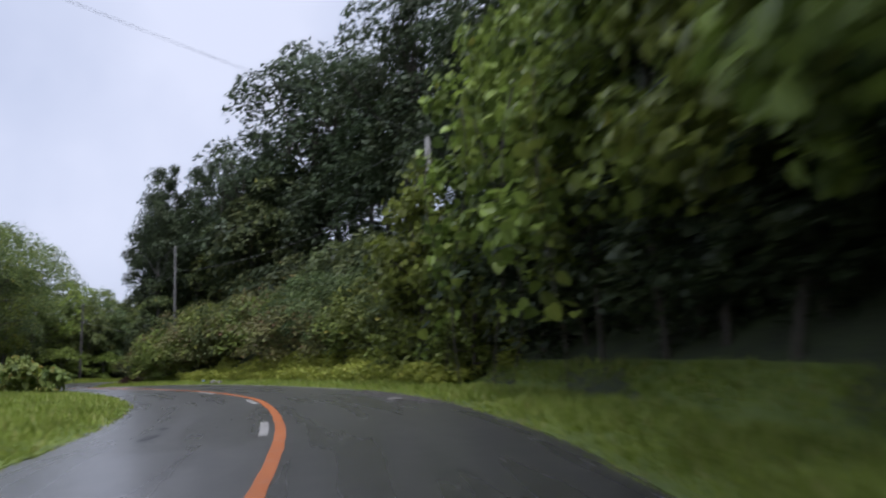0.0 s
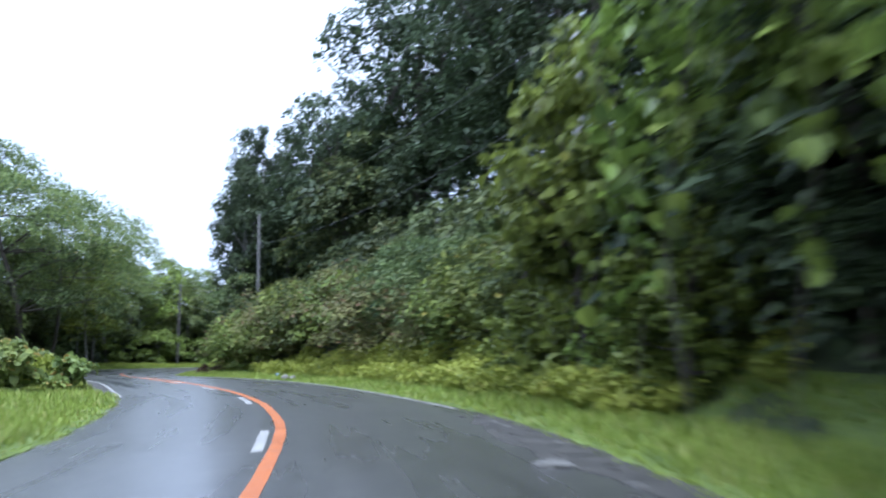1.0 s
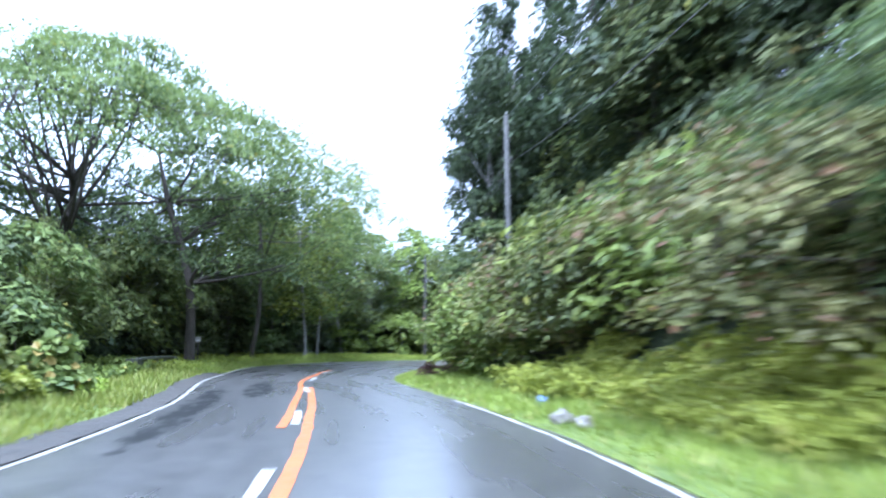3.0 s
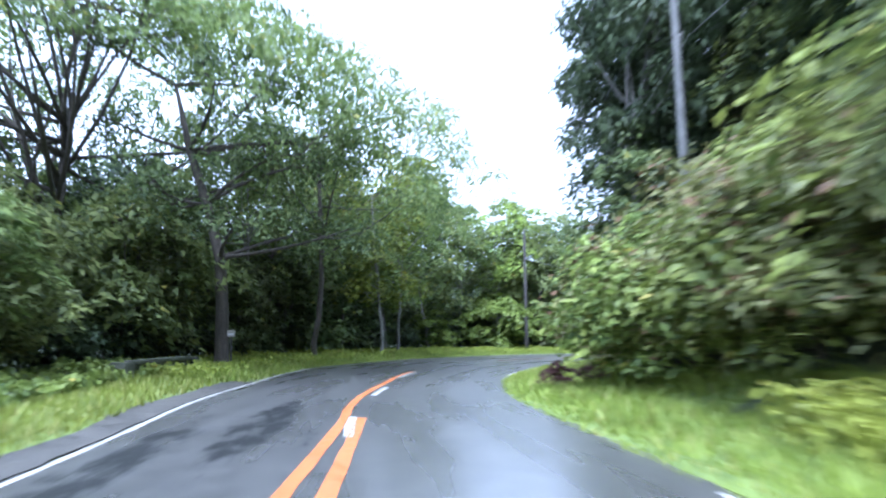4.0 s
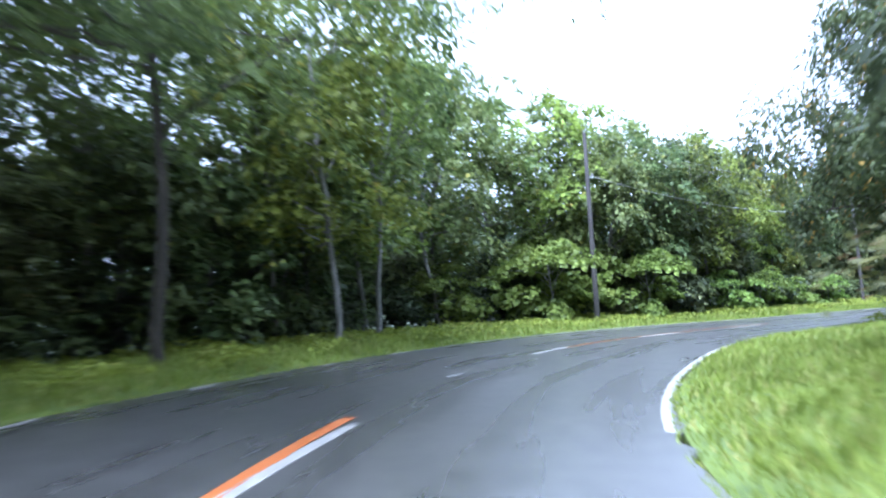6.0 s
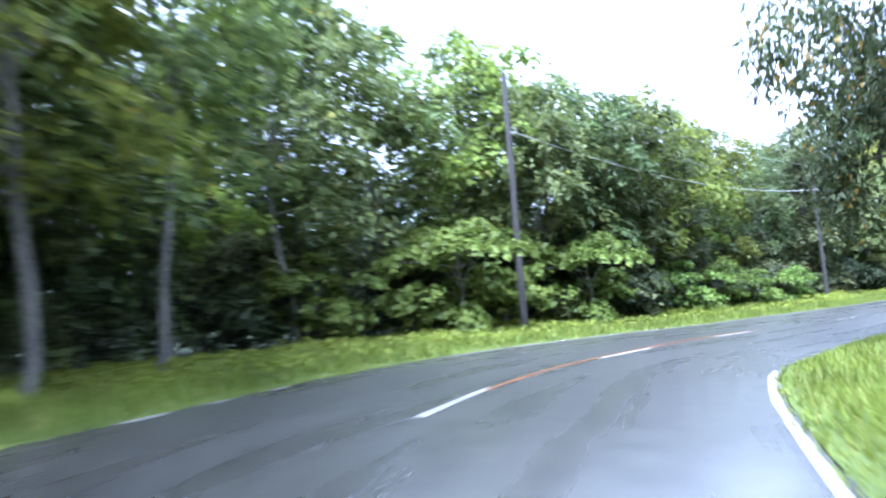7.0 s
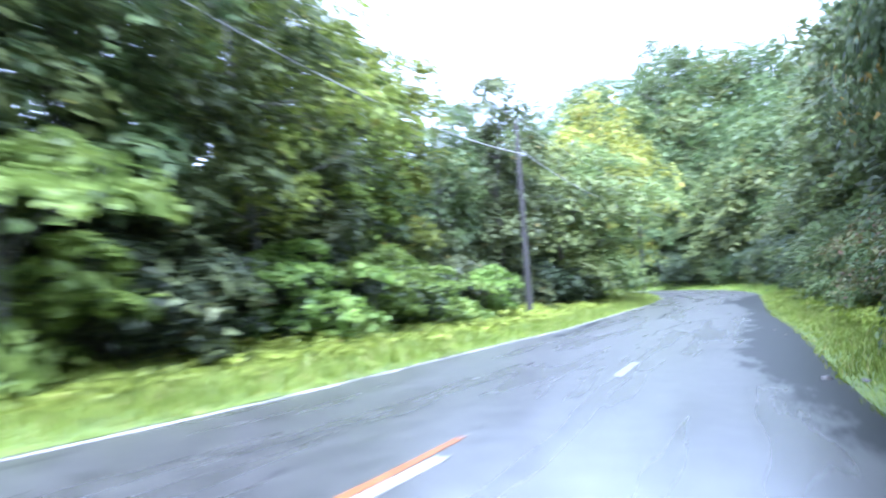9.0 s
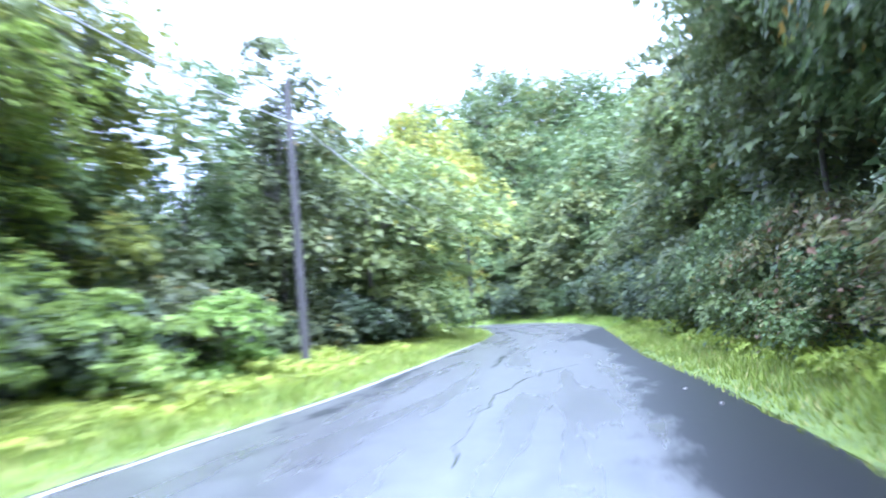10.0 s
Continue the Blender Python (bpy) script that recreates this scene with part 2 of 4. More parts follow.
L_RUST = leaf_material("leaf_rust", (0.054, 0.067, 0.028), (0.252, 0.262, 0.084), 0.35, yellow=0.09, tint=(0.17, 0.10, 0.05), patchy=0.55, patch=(0.17, 0.13, 0.055))
L_RED = leaf_material("leaf_maroon", (0.026, 0.011, 0.010), (0.075, 0.028, 0.024), 0.25)
L_WEED = leaf_material("leaf_weed", (0.175, 0.235, 0.032), (0.445, 0.520, 0.085), 0.42, yellow=0.03, tint=(0.4, 0.38, 0.08))
L_GRASS = leaf_material("grass_blades", (0.125, 0.172, 0.026), (0.30, 0.365, 0.06), 0.37, 0.5, yellow=0.08, tint=(0.4, 0.38, 0.12))
L_FRESH = leaf_material("leaf_fresh", (0.053, 0.082, 0.022), (0.265, 0.315, 0.068), 0.42, yellow=0.02, tint=(0.36, 0.32, 0.07))
L_YELLOW = leaf_material("leaf_yellow_green", (0.125, 0.150, 0.028), (0.43, 0.465, 0.08), 0.42, yellow=0.06, tint=(0.42, 0.34, 0.05))
L_HANG = leaf_material("leaf_hanging", (0.029, 0.045, 0.021), (0.148, 0.185, 0.070), 0.38, yellow=0.05, tint=(0.36, 0.24, 0.05))
L_LIME = leaf_material("leaf_lime", (0.069, 0.105, 0.022), (0.350, 0.415, 0.075), 0.45, yellow=0.02, tint=(0.36, 0.32, 0.07))
L_LAYER = leaf_material("leaf_bright_green", (0.058, 0.100, 0.022), (0.305, 0.400, 0.082), 0.43)
L_GOLD = leaf_material("leaf_gold", (0.081, 0.120, 0.036), (0.310, 0.360, 0.098), 0.4, yellow=0.05, tint=(0.40, 0.31, 0.09))

# ---- the road's line ----
KNOTS = np.array([
    (-10, -38), (-3.6, -19.3), (-1.6, -9.5), (-1.15, 0), (-1.75, 6.9), (-3.1, 13.8), (-5.4, 21), (-7.2, 25), (-9.5, 29.4), (-12, 33.5),
    (-14.85, 37.4), (-17.7, 41), (-21.1, 44.9), (-24.3, 48.5), (-26.6, 51.4), (-29, 54.9), (-31.3, 58.4), (-33.2, 62), (-34.7, 66), (-35.8, 70.2),
    (-36.6, 73.7), (-37.05, 77.2), (-36.75, 80.65), (-35.95, 84.3), (-34.85, 87.75), (-33.6, 92.6), (-32.2, 97.6), (-30.8, 102.9), (-29.4, 109.2),
    (-26.3, 121), (-23.4, 133), (-22.4, 145), (-24.5, 154), (-31, 162), (-41, 168), (-60, 174)], float)


def smooth_line():
    """The centre line of the road, a point every half metre, and its length from the place beside the first view."""
    n = len(KNOTS)
    pts = []
    for i in range(n - 1):
        p0, p1, p2, p3 = KNOTS[max(i - 1, 0)], KNOTS[i], KNOTS[i + 1], KNOTS[min(i + 2, n - 1)]
        for u in np.linspace(0, 1, 12, endpoint=False):
            pts.append(0.5 * (2 * p1 + (p2 - p0) * u + (2 * p0 - 5 * p1 + 4 * p2 - p3) * u * u + (3 * p1 - p0 - 3 * p2 + p3) * u ** 3))
    pts = np.array(pts + [KNOTS[-1]])
    far = np.r_[0, np.cumsum(np.hypot(*np.diff(pts, axis=0).T))]
    even = np.arange(0, far[-1], 0.5)
    line = np.stack([np.interp(even, far, pts[:, k]) for k in (0, 1)], 1)
    for _ in range(12):
        line[1:-1] = 0.25 * line[:-2] + 0.5 * line[1:-1] + 0.25 * line[2:]
    zero = np.argmin(np.abs(line[:120, 1]))
    return line, even - even[zero]


LINE, LINE_S = smooth_line()
WAY = np.gradient(LINE, axis=0)
WAY /= np.linalg.norm(WAY, axis=1)[:, None]


def curve(pairs):
    a = np.array(pairs, float)
    return lambda s: np.interp(s, a[:, 0], a[:, 1])


road_z = curve([(-40, -0.25), (0, 0), (10, 0.25), (20, 0.32), (33, 0.3), (46, 0.24), (56, 0.15), (68, 0), (79, -0.05), (87, -0.18), (101, -0.35), (115, -0.42), (140, -0.45), (200, -0.4)])
bank = curve([(-40, -0.02), (40, -0.025), (52, 0), (66, 0.04), (95, 0.04), (112, 0.015), (135, -0.02), (200, -0.02)])
edge_r = curve([(-40, 3.4), (5, 3.3), (16, 3.75), (24, 3.7), (34, 3.4), (48, 3.3), (55, 3.42), (60, 3.45), (72, 3.65), (84, 3.8), (92, 3.75), (101, 3.2), (120, 3.0), (200, 3.2)])
edge_l = curve([(-40, 3.2), (30, 3.2), (38, 3.3), (43, 3.15), (48, 2.98), (53, 3.12), (57, 3.36), (61, 3.57), (65, 3.85), (70, 4.28), (77, 4.05), (88, 4.05), (95, 3.75), (108, 3.5), (120, 3.0), (200, 3.0)])
hill_r = curve([(-60, 1), (48, 1), (60, 0.45), (68, 0.0), (92, 0.0), (108, 0.45), (150, 0.7), (220, 0.5)])


def to_world(s, d):
    """Places at length s along the road and d metres to the right of its centre line."""
    s, d = np.broadcast_arrays(np.asarray(s, float), np.asarray(d, float))
    p = np.stack([np.interp(s, LINE_S, LINE[:, k]) for k in (0, 1)], -1)
    w = np.stack([np.interp(s, LINE_S, WAY[:, k]) for k in (0, 1)], -1)
    return p + d[..., None] * np.stack([w[..., 1], -w[..., 0]], -1)


def to_road(xy):
    """Length along the road and distance to the right of its centre line."""
    xy = np.atleast_2d(np.asarray(xy, float))
    s, d = np.empty(len(xy)), np.empty(len(xy))
    for a in range(0, len(xy), 4000):
        part_xy = xy[a:a + 4000]
        i = np.argmin(((part_xy[:, None] - LINE[None, ::2]) ** 2).sum(-1), 1) * 2
        e = part_xy - LINE[i]
        w = WAY[i]
        s[a:a + 4000] = LINE_S[i] + (e * w).sum(1)
        side = e[:, 0] * w[:, 1] - e[:, 1] * w[:, 0]
        d[a:a + 4000] = np.sign(side) * np.hypot(e[:, 0], e[:, 1])
    return s, d


def land(s, d, x, y):
    """Height of the land, by the place's road coordinates."""
    over_r, over_l = np.maximum(d - edge_r(s), 0), np.maximum(-d - edge_l(s), 0)
    across = np.clip(d, -edge_l(s) - 1, edge_r(s) + 1)
    z = road_z(s) - bank(s) * across
    steep = np.maximum(over_r - 2.4, 0)
    z = z + hill_r(s) * (np.minimum(steep, 14) * 0.72 + np.clip(steep - 14, 0, 40) * 0.2)
    z = z + (1 - hill_r(s)) * 0.07 * np.minimum(over_r, 12) + 0.03 * np.minimum(over_r, 3)
    z = z + 0.05 * np.minimum(over_l, 4) - 0.02 * np.clip(over_l - 5, 0, 60)
    far = np.clip((np.hypot(x + 30, y - 60) - 120) / 120, 0, 1)
    z = z * (1 - far)
    return z + 19 * np.exp(-((x + 8) / 55) ** 2 - ((y - 205) / 38) ** 2) * np.clip((np.abs(d) - 10) / 22, 0, 1)


def height(x, y):
    s, d = to_road(np.stack([np.atleast_1d(x), np.atleast_1d(y)], -1))
    return land(s, d, np.atleast_1d(x), np.atleast_1d(y))


# ---- mesh helpers ----
def mesh_from(name, verts, faces, mat, smooth=False):
    me = bpy.data.meshes.new(name)
    me.from_pydata(np.asarray(verts, float), [], faces)
    me.materials.append(mat)
    if smooth:
        me.shade_smooth()
    return me


def part(name, me, parent, label=""):
    ob = new(name, me)
    ob.parent = parent
    if label:
        ob["label"] = label
    return ob


def thing(name, label, category, group="", kind=""):
    ob = new(name)
    ob.empty_display_size = 0.2
    return tagged(ob, label, category, group, kind)


def bm_mesh(name, bm, mat, smooth=False):
    me = bpy.data.meshes.new(name)
    bm.to_mesh(me)
    bm.free()
    me.materials.append(mat)
    if smooth:
        me.shade_smooth()
    return me


def tubes(lines, sides=6):
    """Tapered tubes along lines of points with radii."""
    verts, faces = [], []
    for pts, radii in lines:
        pts = np.asarray(pts, float)
        ways = np.gradient(pts, axis=0)
        ways /= np.linalg.norm(ways, axis=1)[:, None] + 1e-9
        first = len(verts)
        ref = np.array([1.0, 0, 0]) if abs(ways[0][0]) < 0.8 else np.array([0, 1.0, 0])
        for p, w, r in zip(pts, ways, radii):
            a = np.cross(w, ref)
            a /= np.linalg.norm(a) + 1e-9
            b = np.cross(w, a)
            for k in range(sides):
                ang = 2 * math.pi * k / sides
                verts.append(p + r * (math.cos(ang) * a + math.sin(ang) * b))
        for i in range(len(pts) - 1):
            for k in range(sides):
                u, v = first + i * sides + k, first + i * sides + (k + 1) % sides
                faces.append((u, v, v + sides, u + sides))
        faces.append(tuple(first + k for k in range(sides))[::-1])
        last = first + (len(pts) - 1) * sides
        faces.append(tuple(last + k for k in range(sides)))
    return np.array(verts), faces


def leaf_arrays(rng, places, outward, size, kind, droop=0.35, scatter=0.5):
    """Single leaves at places, facing roughly outward, as vertices and faces."""
    n = len(places)
    scatter = max(scatter, 0.6) if kind in ("broad", "heart") else scatter
    normal = outward + rng.normal(0, scatter, (n, 3))
    normal[:, 2] += 0.35
    normal /= np.linalg.norm(normal, axis=1)[:, None] + 1e-9
    along = rng.normal(0, 1, (n, 3)) + 0.7 * outward
    along[:, 2] -= droop * 2
    along -= (along * normal).sum(1)[:, None] * normal
    along /= np.linalg.norm(along, axis=1)[:, None] + 1e-9
    side = np.cross(normal, along)
    size = np.broadcast_to(size, (n,))[:, None] * rng.uniform(0.65, 1.3, (n, 1))
    if kind == "tri":
        shape = [(0, 0.3, 0), (0, -0.3, 0), (1, 0, -0.08)]
        faces = [(0, 1, 2)]
    elif kind == "broad":
        shape = [(0, 0, 0), (0.12, 0.44, 0.1), (0.62, 0.38, 0.06), (1, 0, -0.14), (0.62, -0.38, 0.06), (0.12, -0.44, 0.1)]
        faces = [(0, 1, 2, 3), (0, 3, 4, 5)]
    elif kind == "heart":
        half = [(-0.07, 0.2, 0.05), (0.1, 0.45, 0.1), (0.42, 0.48, 0.09), (0.76, 0.27, 0.0)]
        shape = [(0, 0, 0), *half, (1, 0, -0.14), *[(q[0], -q[1], q[2]) for q in half[::-1]]]
        faces = [(0, 1, 2, 3, 4, 5), (0, 5, 6, 7, 8, 9)]
    elif kind == "long":
        shape = [(0, 0, 0), (0.4, 0.15, 0.04), (1, 0, -0.12), (0.4, -0.15, 0.04)]
        faces = [(0, 1, 2), (0, 2, 3)]
    else:
        shape = [(0, 0, 0), (0.45, 0.3, 0.07), (1, 0, -0.1), (0.45, -0.3, 0.07)]
        faces = [(0, 1, 2), (0, 2, 3)]
    k = len(shape)
    verts = np.empty((n, k, 3))
    for j, (a, b, c) in enumerate(shape):
        verts[:, j] = places + size * (a * along + b * side + c * normal)
    base = np.arange(n)[:, None] * k
    out = np.concatenate([base + np.array(fc)[None] for fc in faces]) if len({len(fc) for fc in faces}) == 1 else None
    return verts.reshape(-1, 3), out


def crown_mesh(name, rng, clusters, radius, per, size, kind, mat, flat=0.7, droop=0.35, shell=0.55, cap=False):
    """Leaves gathered round the given centres: in loose clumps, or in shallow caps that dip outward from the plant's axis."""
    clusters = np.asarray(clusters, float)
    m = len(clusters)
    rad = radius * rng.uniform(0.6, 1.35, (m, 1, 1))
    if cap:
        rho, ang = np.sqrt(rng.uniform(0, 1, (m, per))), rng.uniform(0, 2 * math.pi, (m, per))
        ang = ang + 0.35 * np.sin(3 * ang + rng.uniform(0, 6, (m, 1)))
        out = clusters[:, :2] / (np.linalg.norm(clusters[:, :2], axis=1)[:, None] + 0.4)
        x, y = rho * np.cos(ang), rho * np.sin(ang)
        z = flat * (0.6 * (1 - rho ** 2) - 0.2 + rng.normal(0, 0.16, (m, per)) - rng.uniform(0, 1, (m, per)) ** 3 * 0.9) - 0.4 * (x * out[:, :1] + y * out[:, 1:])
        way = np.stack([x, y, z], -1)
        places = (clusters[:, None] + way * rad).reshape(-1, 3)
        facing = np.stack([0.75 * x + 0.3 * out[:, :1], 0.75 * y + 0.3 * out[:, 1:], np.full_like(x, 0.75)], -1)
        v, f = leaf_arrays(rng, places, facing.reshape(-1, 3), size, kind, droop, 0.42)
        return mesh_from(name, v, f, mat)
    way = rng.normal(0, 1, (m, per, 3))
    way /= np.linalg.norm(way, axis=2)[..., None]
    way[..., 2] = np.where(rng.random((m, per)) < 0.35, np.abs(way[..., 2]), way[..., 2])
    dist = rng.uniform(0, 1, (m, per, 1)) ** (1 - shell)
    squash = np.array([1, 1, flat])
    places = (clusters[:, None] + way * dist * rad * squash).reshape(-1, 3)
    v, f = leaf_arrays(rng, places, way.reshape(-1, 3), size, kind, droop)
    return mesh_from(name, v, f, mat)


def limb(rng, a, b, r0, r1, sag=0.12, n=5):
    a, b = np.asarray(a, float), np.asarray(b, float)
    u = np.linspace(0, 1, n)[:, None]
    bend = rng.normal(0, sag, 3) * np.linalg.norm(b - a)
    pts = a + (b - a) * u + bend * (4 * u * (1 - u)) * 0.5
    return pts, np.linspace(r0, r1, n)


def make_tree(name, label, seed, tall, base, wide, clumps, per, size, kind, leaf, bark, radius=1.0, trunk=0.16, form="round", limbs=9, flat=0.7, droop=0.35, group="", split=False):
    """A tree: tapered trunk with limbs, and a crown of clumps of leaves, standing at the origin."""
    rng = np.random.default_rng(seed)
    root = thing(name, label, "tree" if tall > 5 else "bush", group)
    mid = (tall + base) / 2
    cl = []
    while len(cl) < clumps:
        p = rng.uniform(-1, 1, 3)
        q = np.hypot(p[0], p[1])
        if form == "round":
            ok = 0.25 < q * q + p[2] * p[2] < 1
        elif form == "shell":
            ok = q < 1 and 0.5 < p[2] + 1.25 * q * q < 0.93
        elif form == "column":
            ok = q < 0.78 + 0.22 * math.sin(4 * p[2] + seed) - 0.3 * max(p[2], 0)
        elif form == "cone":
            ok = q < 0.25 + 0.75 * (1 - p[2]) / 2
        else:
            ok = q < 1 and -1 + 0.5 * q < p[2] < 1 - 0.8 * q * q
        if ok:
            uneven = 1 + 0.06 * math.sin(5 * math.atan2(p[1], p[0])) if form == "shell" else 1 + 0.22 * math.sin(3 * math.atan2(p[1], p[0]) + seed) + 0.1 * math.sin(7 * math.atan2(p[1], p[0]))
            cl.append((p[0] * wide * uneven, p[1] * wide * uneven, mid + p[2] * (tall - base) / 2 - radius * 0.3))
    cl = np.array(cl)
    lean = rng.normal(0, 0.03, 2) * tall
    top = np.array([lean[0], lean[1], base + (tall - base) * (0.3 if form == "shell" else 0.7)])
    tp = [np.array([0, 0, -0.3]), np.array([lean[0] * 0.1, lean[1] * 0.1, 0.25]), np.array([lean[0] * 0.4 + rng.normal(0, 0.032) * tall, lean[1] * 0.4 + rng.normal(0, 0.032) * tall, top[2] * 0.45]), np.array([lean[0] * 0.8 + rng.normal(0, 0.015) * tall, lean[1] * 0.8 + rng.normal(0, 0.015) * tall, top[2] * 0.8]), top]
    bole = np.array(tp)
    ease = np.linspace(0, 4, 13)
    bole = np.stack([np.interp(ease, range(5), bole[:, k]) for k in range(3)], 1)
    for _ in range(2):
        bole[1:-1] = 0.25 * bole[:-2] + 0.5 * bole[1:-1] + 0.25 * bole[2:]
    bole[2:-1, :2] += rng.normal(0, 0.004 * tall, (10, 2))
    lines = [(bole, np.interp(ease, range(5), np.array([1.5, 1.1, 0.9, 0.65, 0.3]) * trunk))]
    picks = cl[rng.choice(len(cl), min(limbs, len(cl)), replace=False)]
    for c in picks:
        u = rng.uniform(0.45, 0.95)
        k = min(int(u * 4), 3)
        start = tp[k] + (tp[k + 1] - tp[k]) * (u * 4 - k)
        start[2] = min(start[2], c[2] - 0.1 * abs(c[2]))
        ln = limb(rng, start, c, trunk * 0.42, trunk * 0.1)
        lines.append(ln)
        for c2 in cl[rng.choice(len(cl), 2, replace=False)]:
            if np.linalg.norm(c2 - c) < wide * 0.9:
                lines.append(limb(rng, ln[0][3], c2, trunk * 0.16, trunk * 0.05))
    v, f = tubes(lines[:1] if split else lines, 6 if split else 5)
    stem = part("trunk", mesh_from("trunk", v, f, bark, True), root)
    for ln in lines[1:] if split else []:
        v, f = tubes([ln])
        part("limb", mesh_from("limb", v, f, bark, True), stem)
    part("crown", crown_mesh("crown", rng, cl, radius, per, size, kind, leaf, flat, droop, cap=form in ("round", "shell", "dome")), root)
    return root


def leaning_tree(x, y, turn):
    """A stout roadside tree that leans away from the road, with long level limbs on its open side."""
    rng = np.random.default_rng(45)
    root = thing("leaning_tree", "stout leaning tree with long level limbs beside a small sign", "tree")
    root.matrix_basis = pose(x, y, float(height(x, y)[0]) - 0.05, 0, 0, turn)
    bole = np.array([(0.05, 0, -0.3), (0.02, 0, 0.4), (0, 0.05, 2.2), (-0.1, 0, 4.0), (-0.65, 0.1, 6.0), (-1.3, 0, 8.0), (-1.9, 0.1, 10.5)])
    v, f = tubes([(bole, np.array([0.36, 0.27, 0.23, 0.21, 0.17, 0.14, 0.06]))], 9)
    stem = part("trunk", mesh_from("trunk", v, f, M_BARK, True), root)
    ends = []
    for k, a in enumerate((3, 3, 3, 4, 4, 4, 4, 5, 5, 5, 5, 6, 6)):
        ang = (0.1, 0.9, -1.0, -0.35, 0.5, 2.3, -1.9, 0.0, 1.3, -1.2, 3.0, 0.6, -2.2)[k]
        far = rng.uniform(3.2, 5.6) if abs(ang) < 1.5 else rng.uniform(2.5, 4.0)
        tip = bole[a] + np.array([math.cos(ang) * far, math.sin(ang) * far, rng.uniform(0.1, 1.9)])
        ln = limb(rng, bole[a], tip, 0.085, 0.03, 0.2, 6)
        lines = [ln]
        for j in range(4):
            q = ln[0][2 + j % 4]
            twig = q + np.array([math.cos(ang + rng.normal(0, 0.8)), math.sin(ang + rng.normal(0, 0.8)), rng.uniform(-0.1, 0.7)]) * rng.uniform(0.8, 1.8)
            lines.append(limb(rng, q, twig, 0.03, 0.012, 0.15, 4))
            ends += [twig, twig + rng.normal(0, 0.5, 3)]
        ends.append(tip)
        v, f = tubes(lines, 6)
        part("limb", mesh_from("limb", v, f, M_BARK, True), stem)
    part("crown", crown_mesh("crown", rng, np.array(ends), 0.85, 80, 0.2, "diamond", L_MID, 0.55, 0.4, cap=True), root)


def plant(proto, x, y, scale=1.0, turn=0.0, sink=0.05, stretch=1.0, used=set()):
    """Put a plant on the land; the first time the made one itself is put there, later a copy."""
    z = float(height(x, y)[0]) - sink
    m = pose(x, y, z, 0, 0, turn) @ Matrix.Diagonal((scale, scale, scale * stretch, 1))
    if proto.name not in used:
        used.add(proto.name)
        proto.matrix_basis = m
        return proto
    own = proto.scale
    return copy_thing(proto, m @ Matrix.Diagonal((1 / own[0], 1 / own[1], 1 / own[2], 1)))


# ---- land and road ----
def axis(lo, hi, step, reach):
    mid = np.arange(lo, hi + 0.1, step)
    out = np.cumsum(step * 1.35 ** np.arange(1, 26))
    out = out[out < reach]
    return np.r_[(lo - out)[::-1], mid, hi + out]


def build_ground():
    xs, ys = axis(-110, 60, 1.6, 4200), axis(-60, 240, 1.6, 4200)
    gx, gy = np.meshgrid(xs, ys, indexing="ij")
    x, y = gx.ravel(), gy.ravel()
    s, d = to_road(np.stack([x, y], -1))
    z = land(s, d, x, y)
    under = np.clip((edge_r(s) + 3.2 - d) / 1.5, 0, 1) * np.clip((edge_l(s) + 4.2 + d) / 1.5, 0, 1)
    z = z - 0.3 * under
    rough = np.array([noise.noise((a * 0.3, b * 0.3, 0)) for a, b in zip(x, y)])
    z = z + 0.12 * rough * (1 - under)
    nx, ny = len(xs), len(ys)
    i = (np.arange(nx - 1)[:, None] * ny + np.arange(ny - 1)[None]).ravel()
    f = np.stack([i, i + ny, i + ny + 1, i + 1], 1)
    tagged(new("ground", mesh_from("ground", np.stack([x, y, z], -1), f, M_SOIL, True)), "dark damp forest soil with leaf litter", "ground", kind="structure")


def ribbon(name, s0, s1, lo, hi, lift, mat, across=8, step=1.0, rag=0.0, skirt=0.25, seed=3, dark_area=None):
    """A strip along the road between the offsets lo(s) and hi(s), with sides that go down into the land."""
    rng = np.random.default_rng(seed)
    ss = np.arange(s0, s1 + step / 2, step)
    a, b = lo(ss) + rng.normal(0, 1, len(ss)) * rag, hi(ss) + rng.normal(0, 1, len(ss)) * rag
    u = np.linspace(0, 1, across)
    d = a[:, None] + (b - a)[:, None] * u
    d = np.concatenate([d[:, :1], d, d[:, -1:]], 1)
    s = np.repeat(ss[:, None], across + 2, 1)
    p = to_world(s, d)
    z = land(s, d, p[..., 0], p[..., 1]) + lift
    z[:, 0] -= skirt
    z[:, -1] -= skirt
    v = np.concatenate([p, z[..., None]], -1).reshape(-1, 3)
    w = across + 2
    i = (np.arange(len(ss) - 1)[:, None] * w + np.arange(w - 1)[None]).ravel()
    f = np.stack([i, i + 1, i + w + 1, i + w], 1)
    me = mesh_from(name, v, f, mat, False)
    if dark_area:
        corners = f.ravel()
        wet = np.repeat(dark_area(s, d).reshape(-1, 1), 2, 1)
        for key, values in (("along", np.stack([s, d], -1).reshape(-1, 2)), ("dark_area", wet)):
            me.uv_layers.new(name=key).data.foreach_set("uv", values[corners].ravel())
    return me


dark_from_r = curve([(90, 4.2), (95, 3.4), (98.4, 2.75), (102.1, 2.35), (105.7, 1.75), (108.2, 1.7), (111.5, 1.85), (116.4, 2.15), (120, 2.2), (123, 2.3), (127, 1.7), (131, 1.4), (136, 1.9), (142, 3.0)])


